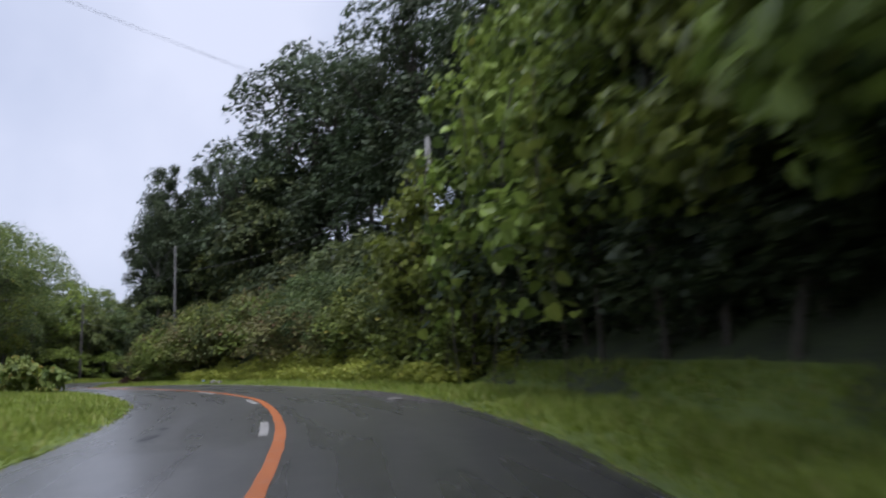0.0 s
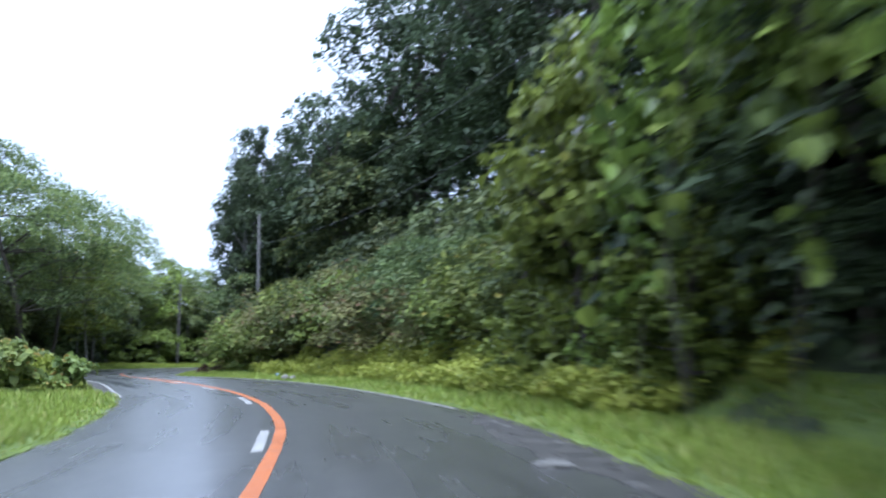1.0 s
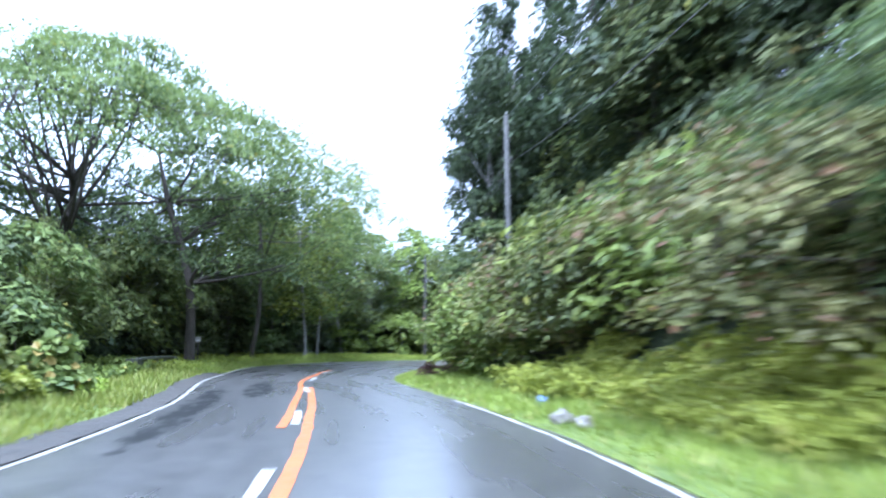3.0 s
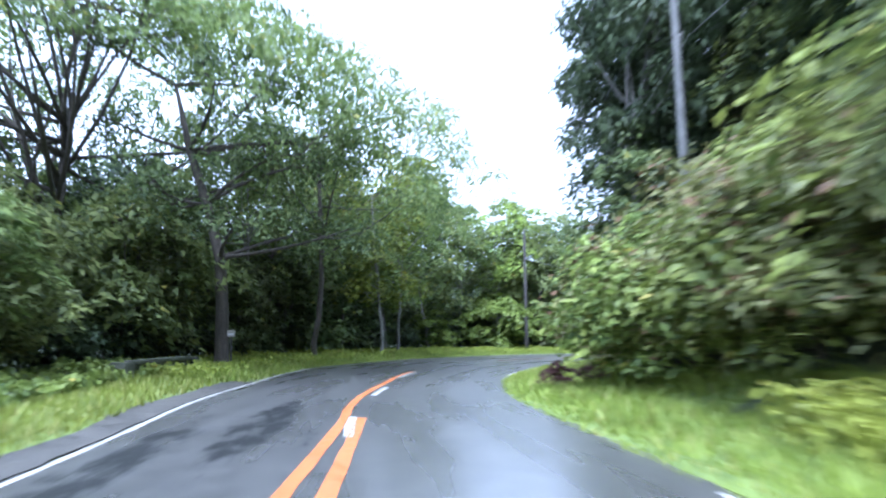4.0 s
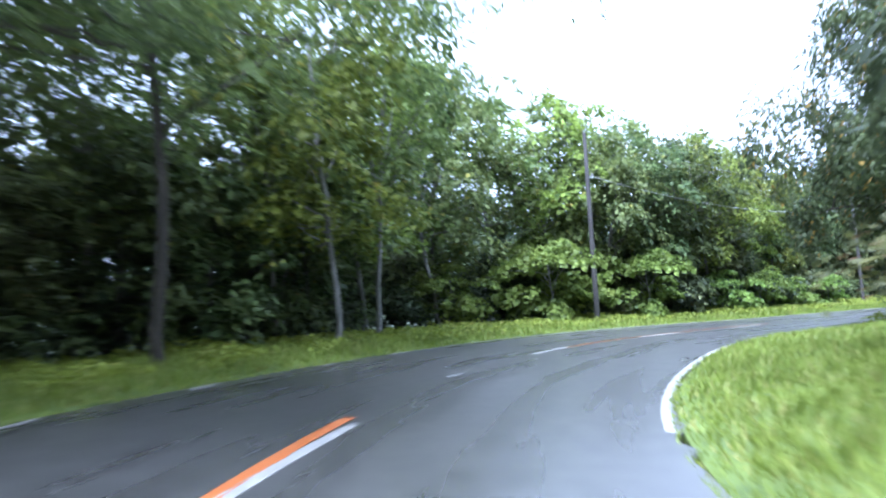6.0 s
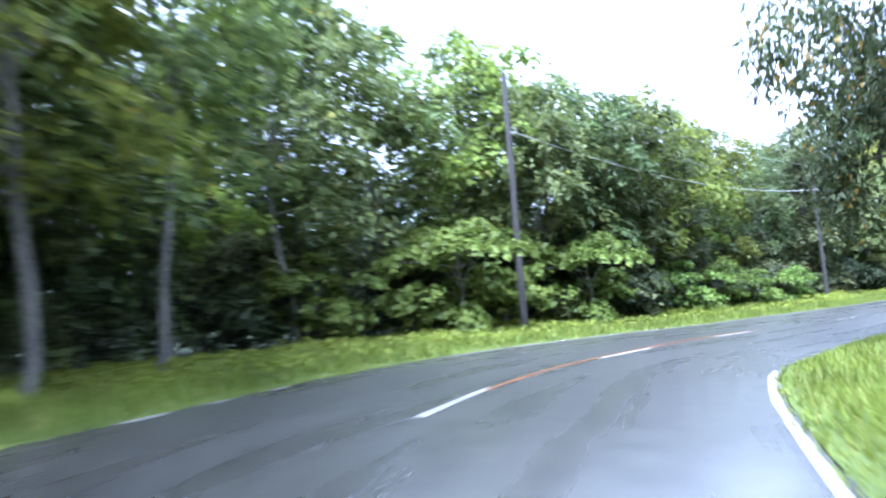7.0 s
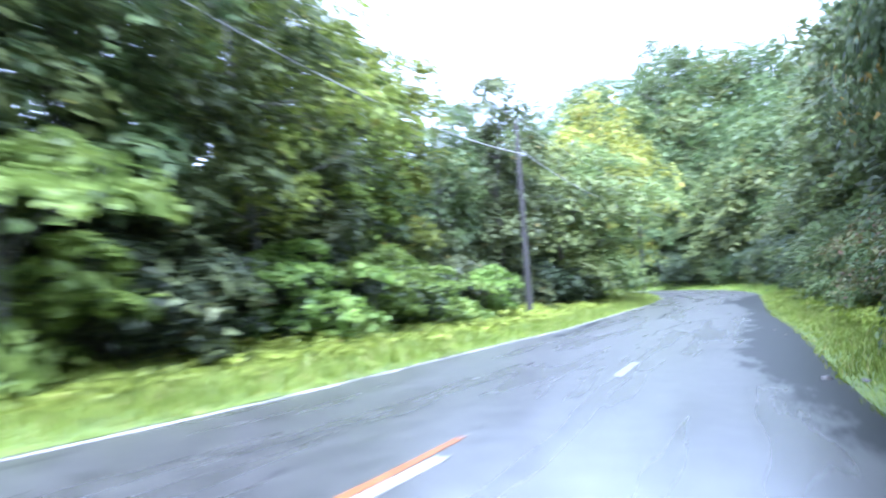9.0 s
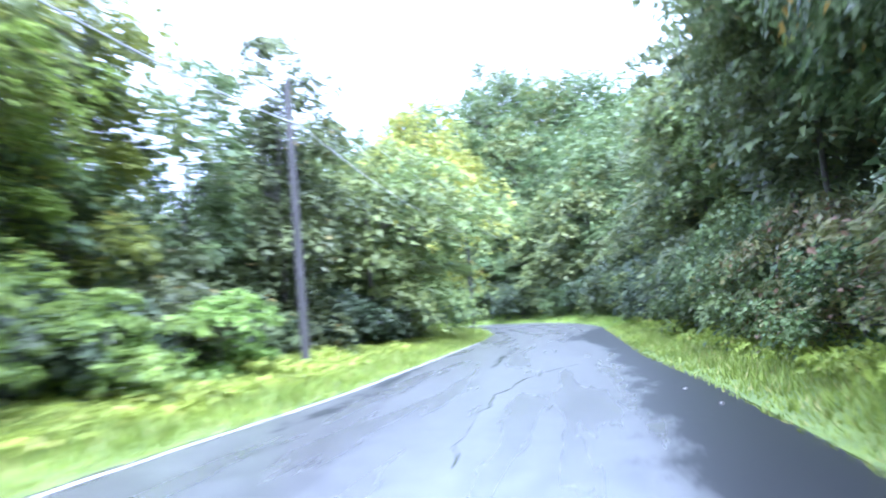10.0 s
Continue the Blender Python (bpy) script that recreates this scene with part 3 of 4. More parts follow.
def dark_area(s, d):
    """How far the road turns dark and dull: along the edges and in a few long patches."""
    low = np.clip((d - dark_from_r(s)) * 1.3, -1.2, 0.9)
    for s0, half, d0, wide, much in ((47, 8, -2.3, 0.45, 0.3), (53, 5, -1.2, 0.5, 0.25), (52, 3.5, -0.3, 0.2, 0.0), (114, 8, -2.75, 0.35, 0.1), (121, 4, -0.75, 0.16, 0.1), (133, 7, 1.3, 0.4, 0.1), (12, 4, -2.0, 0.3, -0.15)):
        low = np.maximum(low, much - 1.2 * np.clip(((s - s0) / half) ** 2 + ((d - d0) / wide) ** 2 - 0.3, 0, 2))
    low = np.maximum(low, np.clip((np.abs(d) - 3.0) * 0.5, 0, 0.4) - 0.6)
    return np.clip(low, -1.2, 0.9)


build_ground()
tagged(new("road", ribbon("road", -44, 200, lambda s: -edge_l(s), edge_r, 0.0, M_ASPHALT, 37, 0.5, 0.035, dark_area=dark_area)), "rain-wet grey asphalt country road", "road", kind="structure")
tagged(new("verge_right", ribbon("verge_right", -44, 195, lambda s: edge_r(s) + 0.01, lambda s: edge_r(s) + 3.4, 0.0, M_TURF, 7, 1.0)), "sloping grassy roadside verge", "verge", kind="structure")
tagged(new("verge_left", ribbon("verge_left", -44, 195, lambda s: -edge_l(s) - 4.4, lambda s: -edge_l(s) - 0.01, 0.0, M_TURF, 7, 1.0)), "level grassy roadside verge", "verge", kind="structure")
tagged(new("gravel_shoulder", ribbon("gravel_shoulder", 36, 66, lambda s: -edge_l(s) - 0.62 + 0.1 * np.sin(s) + 0.5 * np.clip((s - 60) / 6, 0, 1), lambda s: -edge_l(s) + 0.01, 0.016, M_GRAVEL, 5, 0.5, 0.02, 0.1)), "narrow wet gravel shoulder beside the road", "shoulder", kind="structure")


def stripe(name, s0, s1, offset, wide, mat, label, lift=0.006, rag=0.006, seed=1):
    ob = new(name, ribbon(name, s0, s1, lambda s: offset(s) - wide / 2, lambda s: offset(s) + wide / 2, lift, mat, 2, min(0.5, (s1 - s0) / 4), rag, 0.004, seed))
    return tagged(ob, label, "road marking", kind="structure")


line_one = curve([(-44, 0), (14, 0.02), (21, 0.13), (28, 0.2), (32.5, 0.08), (37, 0), (44, 0), (53.5, 0.28)])
line_two = curve([(42, -0.42), (47, -0.3), (53, 0), (64, 0), (71, -0.25)])
stripe("centre_line", -20, 53.5, line_one, 0.17, M_ORANGE, "worn continuous orange centre line on wet asphalt")
stripe("centre_line", 42.6, 70.8, line_two, 0.16, M_ORANGE, "orange centre line that begins beside the first one")
stripe("centre_line", 83.2, 97.6, curve([(83.2, -0.34), (85, -0.29), (88.7, -0.26), (91, -0.31), (93.4, -0.4), (97.6, -0.46)]), 0.09, M_FADED, "thin worn orange centre line on wet asphalt")
for k, (a, b, o) in enumerate([(3, 5.4, -0.24), (11.2, 13.5, -0.24), (19.5, 21.9, -0.11), (28.2, 31.2, -0.09), (36.3, 38.6, -0.24), (43, 45.4, -0.2), (51.2, 53.6, 0.13), (58.4, 61.4, 0.26), (66.6, 70, 0.0), (75.2, 76.0, -0.36), (80.6, 83.5, -0.37), (88.8, 91.2, -0.17), (94.9, 97.0, -0.31), (102.4, 104.6, 0.2)]):
    stripe("centre_dash", a, b, lambda s, o=o: 0 * s + o, 0.14, M_WORN if a > 100 or a == 75.2 else M_WHITE, "worn white dash of the road's centre line", seed=k)
stripe("edge_line", 24, 47, lambda s: edge_r(s) - 0.12, 0.08, M_WHITE, "white painted edge line beside the grass", rag=0.012)
stripe("edge_line", 34.5, 69.9, lambda s: -edge_l(s) + 0.1, 0.1, M_WHITE, "white painted edge line beside the gravel shoulder", rag=0.01)
stripe("edge_line", 88, 135, lambda s: -edge_l(s) + 0.12, 0.075, M_WHITE, "white painted edge line beside the grass", rag=0.02)
stripe("edge_line", 70, 87, lambda s: edge_r(s) - 0.12, 0.12, M_WHITE, "white painted edge line on the inside of the bend", rag=0.005)
for k, (a, b) in enumerate([(72.8, 73.5), (76.5, 77.0), (79.7, 80.6), (81.4, 81.8), (82.9, 83.4)]):
    stripe("edge_line", a, b, lambda s: -edge_l(s) + 0.12, 0.11, M_WHITE, "short worn remnant of the white edge line", rag=0.02, seed=k)


# thin dark lines; the first stands for the old worn centre line
M_DARK_LINE = plain_material("glossy_dark_line", (0.012, 0.013, 0.014), (0.03, 0.031, 0.033), 2.0, (0.05, 0.3), 0.1)
dark_line_way = curve([(106.5, -0.15), (108.8, -0.33), (112.2, -0.31), (115.3, 0.17), (118.5, 1.5)])
stripe("road_crack", 106.8, 118, lambda s: dark_line_way(s) + 0.05 * np.sin(s * 2.9) + 0.03 * np.sin(s * 7.1), 0.016, M_DARK_LINE, "thin dark line along the asphalt", 0.004, 0.014, 0)
stripe("road_crack", 119, 127, lambda s: -0.72 + 0.06 * np.sin(s * 1.9), 0.05, M_DARK_LINE, "thin dark line along the asphalt", 0.004, 0.02, 1)


def uneven(s, seed, size=1.0):
    """A wandering offset along the road, at three scales."""
    return np.array([size * (0.2 * noise.noise((q * 0.55, seed, 0)) + 0.1 * noise.noise((q * 1.7, seed, 3)) + 0.05 * noise.noise((q * 5.5, seed, 5))) for q in np.atleast_1d(s)])


spill = new("gravel_spill", ribbon("gravel_spill", 15.2, 23.2, lambda s: edge_r(s) - 0.12 - 0.62 * np.sin(np.clip((s - 15.2) / 8, 0, 1) * math.pi) ** 0.8 + uneven(s, 12, 1.2), lambda s: edge_r(s) + 0.06, 0.005, M_GRAVEL, 6, 0.15, 0.03, 0.003, 12))
tagged(spill, "spilled brown gravel and grit at the road edge", "gravel", kind="structure")

# ---- plants: one of each kind is made, then set out along the road ----
rnd = random.Random(7)
TALL = [make_tree("hill_tree", "tall dense dark-green tree on the wooded slope", 11 + k, 16 + k, 3.5, 4.8, 78, 84, 0.36, "tri", L_DARK, M_BARK, 1.25, 0.2, "round", 9, group="trees on the slope") for k in range(2)]
AIRY = [make_tree("airy_tree", "tall thin-crowned tree with drooping leaf clumps", 21 + k, 19, 4.5, 3.8, 100, 80, 0.3, "long", L_OLIVE if k else L_DARK, M_PALE_BARK, 0.95, 0.17, "column", 16, 1.3, 0.8, group="trees on the slope") for k in range(2)]
SLIM = make_tree("slim_tree", "slim tall tree with hanging leaf clumps beside a utility pole", 27, 17, 3.5, 2.5, 95, 180, 0.24, "tri", L_DARK, M_PALE_BARK, 0.8, 0.14, "column", 14, 1.2, 0.8, group="trees on the slope")
THIN = [make_tree("thin_crowned_tree", "slender roadside tree with a thin light-green crown", 37 + k, 13, 3.0, 3.4, 54, 80, 0.3, "diamond", (L_LIME, L_LIGHT)[k], M_PALE_BARK, 0.95, 0.085, "round", 15, group="roadside forest trees") for k in range(2)]
FOREST = [make_tree("forest_tree", "slender pale-trunked tree with a green crown at the roadside", 31 + k, 12 + k, 3.0, 3.4, 70, 92, 0.35, "tri", (L_LIGHT, L_MID, L_OLIVE)[k], M_FOREST_BARK, 1.08, 0.085, "round", 14, group="roadside forest trees") for k in range(3)]
BACK = [make_tree("forest_tree", "tree deeper in the roadside wood", 131 + k, 12 + k, 2.5, 3.4, 56, 38, 0.47, "tri", (L_MID, L_DARK)[k], M_FOREST_BARK, 1.2, 0.09, "round", 6, group="roadside forest trees") for k in range(2)]
UMBRELLA = make_tree("umbrella_tree", "wide dome-crowned tree with spreading bare limbs", 41, 15.6, 6.0, 10.4, 320, 118, 0.22, "diamond", L_LIGHT, M_BARK, 1.1, 0.2, "shell", 38, 0.6, split=True)
OVERHANG = make_tree("overhanging_tree", "broad tree whose drooping branches reach over the road", 45, 14, 5.0, 8.2, 130, 100, 0.31, "long", L_LIGHT, M_BARK, 1.0, 0.10, "dome", 14, 1.2, 0.9, split=True)
DROOP = [make_tree("drooping_tree", "leafy tree with drooping curtains of foliage", 47 + k, 13.5, 1.9, 4.0, 135, 300, 0.175, "tri", (L_HANG, L_LIGHT)[k], M_BARK, 0.75, 0.17, "column", 14, 1.5, 0.9, group="drooping trees") for k in range(2)]
BUSH = [make_tree("bush", "dense leafy roadside bush", 51 + k, 3.0, 0.2, 1.9, 52, (50, 84, 84)[k], (0.205, 0.15, 0.15)[k], "diamond", (L_FRESH, L_RUST, L_MID)[k], M_BARK, 0.56, 0.045, "round", 8, group="roadside bushes") for k in range(3)]
SHRUB = [make_tree("shrub", "leafy shrub at the wood's edge", 151 + k, 3.0, 0.2, 1.9, 44, 42, 0.26, "tri", (L_LIGHT, L_OLIVE, L_DARK)[k], M_BARK, 0.6, 0.045, "round", 5, group="wood-edge shrubs") for k in range(3)]
LAYERED = [make_tree("layered_bush", "bright green bush with flat layers of large leaves", 61 + k, 4.4, 0.5, 2.4, 34, 95, 0.24, "broad", L_LAYER, M_PALE_BARK, 0.9, 0.05, "round", 12, 0.32, 0.2, group="bright layered bushes") for k in range(2)]
VINE = [make_tree("vine_thicket", "tree smothered in large-leaved climbing vines", 71 + k, 9.0, 0.3, 2.4, 66, 60, 0.24, "heart", L_VINE, M_BARK, 0.68, 0.14, "column", 8, 0.9, 0.5, group="vine-covered trees") for k in range(3)]
SHADE = [make_tree("vine_thicket", "tree with a canopy of large-leaved vines over a dark hollow", 75 + k, 9.5, 2.7, 2.5, 52, 50, 0.27, "heart", L_VINE, M_BARK, 0.68, 0.06, "column", 8, 0.9, 0.5, group="vine-covered trees") for k in range(2)]
FAR = [make_tree("far_tree", "distant tree of the wooded hill", 81 + k, 13, 0.8, 5.0, 64, 54, 0.55, "tri", (L_MID, L_LIGHT)[k], M_BARK, 1.35, 0.2, "round", 3, group="distant trees") for k in range(2)]
YOUNG = [make_tree("young_tree", "young leafy tree that fills the gaps of the wood", 161 + k, 6.5, 1.0, 2.5, 44, 74, 0.32, "tri", (L_LIGHT, L_MID, L_OLIVE)[k], M_FOREST_BARK, 0.95, 0.055, "round", 9, 0.6, group="young wood trees") for k in range(3)]
GOLDEN = make_tree("golden_tree", "round-crowned tree with yellow-green leaves", 171, 10, 1.5, 4.4, 90, 84, 0.3, "tri", L_YELLOW, M_BARK, 1.2, 0.15, "round", 9, 0.6)
WEED = [make_tree("weed_plant", "low broad-leaved weed at the grass edge", 91 + k, (0.9, 1.45)[k], 0.1, 0.55, (16, 22)[k], 22, (0.16, 0.2)[k], "broad", (L_WEED, L_GOLD)[k], M_BARK, 0.26, 0.012, "round", 5, 0.6, group="roadside weeds") for k in range(2)]
RED = make_tree("maroon_bush", "low dark maroon-leaved shrub in the grass", 101, 1.3, 0.1, 0.75, 26, 130, 0.11, "diamond", L_RED, M_BARK, 0.32, 0.03, "round", 7)


def along(protos, s0, s1, step, d0, d1, lo, hi, stretch=(0.9, 1.15)):
    rnd = random.Random(int(s0 * 131 + s1 * 17 + d0 * 1009 + d1 * 37))
    s = s0
    while s < s1:
        x, y = to_world(s + rnd.uniform(-0.4, 0.4) * step, rnd.uniform(d0, d1))
        low = 0.5 if 14 < y < 31.5 and abs(x + 0.62 + 0.02 * (31 - y)) < 1.7 else 1.0  # kept low in front of the pole
        plant(rnd.choice(protos), float(x), float(y), rnd.uniform(lo, hi) * low, rnd.uniform(0, 360), 0.1, rnd.uniform(*stretch))
        s += step


# the slope beside the first bend: a shaded recess, then a curtain of vines
along(SHADE, 1, 20, 1.9, 6.4, 7.6, 0.9, 1.1)
along(VINE[1:], 20.4, 27, 1.9, 6.2, 7.3, 0.8, 1.08)
plant(VINE[0], *(float(q) for q in to_world(23.4, 6.3)), 0.95, 120, 0.1)
# shrubs in the darkest leaf colour, which puts deep shade into the hollow
along(SHRUB[2:], 2, 18, 1.5, 7.4, 8.4, 0.8, 1.1)
along(SHRUB[2:], -4, 22, 1.3, 9.2, 10.8, 1.3, 1.8)
along(SHRUB[2:], 18, 27, 1.5, 8.0, 8.8, 1.2, 1.6)
along(TALL[1:], -6, 17, 4.5, 9, 10, 0.62, 0.75)
along(TALL, -10, 10, 5, 11.5, 14, 1.0, 1.2)
# unseen overhanging trees, added to shade the start of the road
for s, d, k in ((-9, 7.0, 1.1), (-3, 7.4, 1.05), (3, 8.0, 1.0)):
    x, y = to_world(s, d)
    plant(OVERHANG, float(x), float(y), k, 80 * s)
along([BUSH[0], BUSH[2]], 25, 36, 1.7, 7.0, 8.6, 0.65, 1.4, (0.8, 1.4))
along([BUSH[1], BUSH[0], BUSH[1], BUSH[2]], 35, 50, 1.7, 7.0, 8.6, 0.65, 1.4, (0.8, 1.4))
along([BUSH[1], BUSH[1], BUSH[0]], 44, 52, 2.2, 7.4, 8.4, 1.15, 1.45)
along([BUSH[2], BUSH[1], BUSH[2]], 25, 60, 2.2, 9.0, 10.2, 0.95, 1.25)
along(SHRUB[1:], 27, 60, 2.2, 11.5, 12.5, 1.1, 1.4)
along(BACK[1:], 26, 58, 3.0, 13, 15, 0.65, 0.85)
along(TALL, 4, 52, 3.6, 16, 20, 0.9, 1.15)
along(BACK[1:], 20, 50, 8, 24, 32, 1.3, 1.6)
for x, y, k in ((-23.9, 62.4, 1.08), (-22.7, 64.2, 0.97), (-20.8, 63.0, 1.05), (-18.6, 65.0, 1.1), (-16.2, 63.8, 1.15)):
    plant(SLIM, x, y, k, 400 * k, 0.1)
plant(SLIM, -25.9, 65.6, 1.0, 77, 0.1)
plant(FOREST[1], -23.9, 61.6, 0.62, 33)
plant(FOREST[2], -23.0, 66.0, 0.7, 133)
plant(AIRY[0], -19.6, 66.5, 1.0, 130)
plant(AIRY[1], -14.6, 65.5, 1.1, 30)
for x, y, k in ((-17.4, 65.5, 1.0), (-12.4, 63, 1.42), (-9.8, 59, 1.3), (-6, 63, 1.3)):
    plant(TALL[1], x, y, k, 300 * k, 0.1)

plant(VINE[2], 3.2, 25.4, 1.1, 250, 0.1, 1.1)


def hanging_vine(seed, s, d, top):
    """A vine that trails from the trees down to the grass, with large single leaves."""
    rng = np.random.default_rng(seed)
    x, y = (float(q) for q in to_world(s, d))
    root = thing("hanging_vine", "long trailing vine with large pale-green leaves", "vine", "hanging vines")
    root.matrix_basis = pose(x, y, float(height(x, y)[0]), 0, 0, rng.uniform(0, 360))
    z = np.linspace(-0.05, top, 16)
    line = np.stack([0.25 * np.sin(z * 0.9 + seed) + 0.05 * z, 0.2 * np.cos(z * 0.7 + seed), z], 1)
    v, f = tubes([(line, np.linspace(0.012, 0.02, 16))], 5)
    part("stem", mesh_from("stem", v, f, M_BARK, True), root)
    at = line[rng.integers(4, 16, 46)] + rng.normal(0, 0.14, (46, 3))
    out = np.stack([rng.normal(0, 1, 46), rng.normal(0, 1, 46), rng.uniform(0.2, 1, 46)], 1)
    v, f = leaf_arrays(rng, at, out / np.linalg.norm(out, axis=1)[:, None], 0.3, "heart", 0.7, 0.4)
    part("leaves", mesh_from("leaves", v, f, L_VINE), root)


for k, (s, d, top) in enumerate(((13.2, 5.3, 6.8), (15.0, 5.0, 7.4), (16.6, 5.5, 7.0), (18.4, 5.1, 7.6), (20.4, 5.4, 7.2), (21.8, 5.3, 6.6), (23.2, 5.5, 7.0))):
    hanging_vine(200 + k, s, d, top)

# the low side of the first bend
along(WEED[1:] + WEED, 36, 54, 0.75, -8.2, -4.7, 0.45, 1.25, (0.8, 1.6))
along(SHRUB, 18, 66, 2.2, -12.5, -9.5, 0.8, 1.2)
along(BACK, 50, 66, 2.2, -16, -12.5, 0.36, 0.46)
along(BACK, -4, 50, 5.5, -20, -14, 0.6, 0.8)
along(FOREST, 58, 70, 3.0, -17, -13, 0.58, 0.7)
along(BACK, 43, 60, 2.6, -19, -14, 0.72, 0.82)
plant(UMBRELLA, -40.6, 51.8, 1.06, 30)
leaning_tree(-37.1, 55.4, 38)
plant(OVERHANG, -40.6, 63.4, 1.2, 75, 0.05, 0.85)
plant(THIN[1], -43.2, 72.5, 1.0, 200)
plant(THIN[0], -41.4, 69.2, 1.0, 20)

along(YOUNG[:1], 57, 66, 1.9, -11.5, -8.6, 0.7, 1.0)
along(YOUNG, 40, 58, 2.4, -13.5, -10.5, 0.7, 0.95)

# outside of the second bend
along(YOUNG, 66, 84, 1.6, -10.8, -8.4, 0.7, 1.0)
along(YOUNG[1:], 84, 104, 2.6, -12.8, -10.8, 0.6, 0.85)
along(YOUNG, 104, 132, 2.6, -11.5, -9.0, 0.6, 0.85)
along(THIN, 72, 84, 3.0, -13, -9.5, 0.85, 1.05)
along(THIN, 84, 98, 3.6, -13, -9.5, 0.9, 1.1)
along(FOREST + THIN, 96, 140, 3.0, -11, -7.6, 0.65, 0.85)
along(BACK, 60, 92, 4.6, -20, -14, 0.5, 0.68)
along(BACK, 92, 140, 4.6, -20, -14, 0.65, 0.85)
along(SHRUB[1:], 66, 86, 2.0, -10.5, -8.8, 0.6, 0.9)
along(SHRUB[2:], 86, 98, 2.0, -12.5, -10.8, 0.7, 1.1)
along(BACK, 64, 130, 2.2, -15.5, -11.5, 0.36, 0.48)
along(SHRUB[1:], 98, 140, 1.7, -8.6, -6.9, 0.6, 0.9)
for x, y, k, p in ((-46.6, 80.6, 0.75, 0), (-43.6, 84.2, 0.95, 1), (-45.2, 86.8, 1.1, 0), (-41.2, 89.4, 0.85, 1), (-39.6, 96.3, 0.62, 0), (-38.6, 98.8, 0.58, 1), (-37.4, 102, 0.5, 0), (-36.4, 105.4, 0.5, 1)):
    plant(LAYERED[p], x, y, k, 70 * k)
for x, y, k in ((-48.5, 82.5, 1.15), (-46.8, 91.5, 1.1), (-44.8, 97, 1.05), (-42.6, 101.5, 1.0), (-41.5, 108, 0.95)):
    plant(FOREST[0], x, y, k, 90 * k)
plant(THIN[0], -46.6, 75.6, 1.0, 40)
plant(THIN[1], -47.5, 70.5, 1.0, 140)
for x, y, k in ((-47.5, 57, 0.85), (-50.3, 59.5, 0.92), (-46, 53.6, 0.75), (-44.3, 57.4, 0.66), (-53, 77, 0.82), (-56, 79.8, 0.9), (-51.6, 80.2, 0.82), (-54.8, 83.4, 0.88), (-49.3, 67.6, 0.58), (-51.5, 69.0, 0.66), (-55.5, 71.0, 0.75), (-50.2, 65.6, 0.6)):
    plant(BACK[1], x, y, k, 170 * k)
for x, y, k in ((-31.5, 125.5, 0.75), (-33, 121.5, 0.7), (-30.5, 131, 0.8)):
    plant(FAR[1], x, y, k, 90 * k)

# inside of the second bend and beyond it
along(BUSH[1:2] + BUSH[:2], 50, 60, 1.4, 6.6, 7.6, 1.0, 1.3)
along(BUSH[:2], 50, 64, 1.7, 8.4, 10.0, 1.2, 1.7)
along(FOREST + TALL[:1], 52, 66, 3.0, 12, 15, 0.8, 1.0)
for x, y, k, t in ((-29.2, 83.5, 1.08, 0), (-25.4, 84.5, 1.05, 61), (-27.4, 82.4, 1.1, 142), (-26.4, 88.6, 1.0, 300), (-27.0, 91.5, 0.9, 120), (-25, 96, 0.9, 250)):
    plant(DROOP[int(t) % 2], x, y, k, t)
along(FOREST + DROOP[1:], 100, 122, 2.8, 7.6, 9.5, 0.85, 1.0)
along(FOREST, 122, 145, 2.8, 7.6, 9.5, 0.85, 1.0)
along(BUSH[1:] + BUSH[2:], 97, 124, 1.8, 5.5, 6.9, 0.7, 1.05)
along(SHRUB, 124, 145, 1.8, 5.4, 6.8, 0.7, 1.1)
along(BACK, 95, 150, 5.0, 13, 18, 1.1, 1.4)
along(FAR, 138, 190, 3.0, 8.5, 13, 0.6, 0.85)
along(FAR, 140, 160, 4.0, -14, -9, 0.6, 0.8)
for k in range(30):
    x, y = rnd.uniform(-60, 30), rnd.uniform(150, 200)
    s, d = to_road((x, y))
    if abs(d[0]) > 8:
        plant(rnd.choice(FAR), x, y, rnd.uniform(0.7, 1.1), rnd.uniform(0, 360))
plant(GOLDEN, -29.8, 142.5, 1.45, 40, 0.05, 1.2)
along(SHRUB + BUSH[2:], 138, 178, 1.5, 5.6, 7.4, 0.8, 1.3)
along(YOUNG, 139, 176, 2.4, 7.5, 9.5, 0.8, 1.1)
plant(RED, -24.05, 56.1, 0.6)
plant(RED, -23.2, 56.5, 0.55, 100)


for x, y, k in ((-25.9, 64.8, 0.85), (-24.9, 62.8, 0.95), (-24.3, 60.6, 0.85)):
    plant(BUSH[1], x, y, k, 200 * k, 0.1, 1.2)


# ---- far woods ----
def far_woods(name, label, places, tall, wide, clumps, per, size, mat, seed):
    """Crowns of a wood too far or too hidden to count, joined into one piece."""
    rng = np.random.default_rng(seed)
    places = np.asarray(places, float)
    z = height(places[:, 0], places[:, 1])
    n = len(places)
    way = rng.normal(0, 1, (n, clumps, 3))
    way /= np.linalg.norm(way, axis=2)[..., None]
    big = rng.uniform(0.75, 1.25, (n, 1, 1))
    cl = np.stack([places[:, 0], places[:, 1], z + tall * 0.5], -1)[:, None] + way * rng.uniform(0.5, 1, (n, clumps, 1)) * big * np.array([wide, wide, tall * 0.5])
    tagged(new(name, crown_mesh(name, rng, cl.reshape(-1, 3), size * 3.2, per, size, "tri", mat)), label, "woods", kind="stuff")


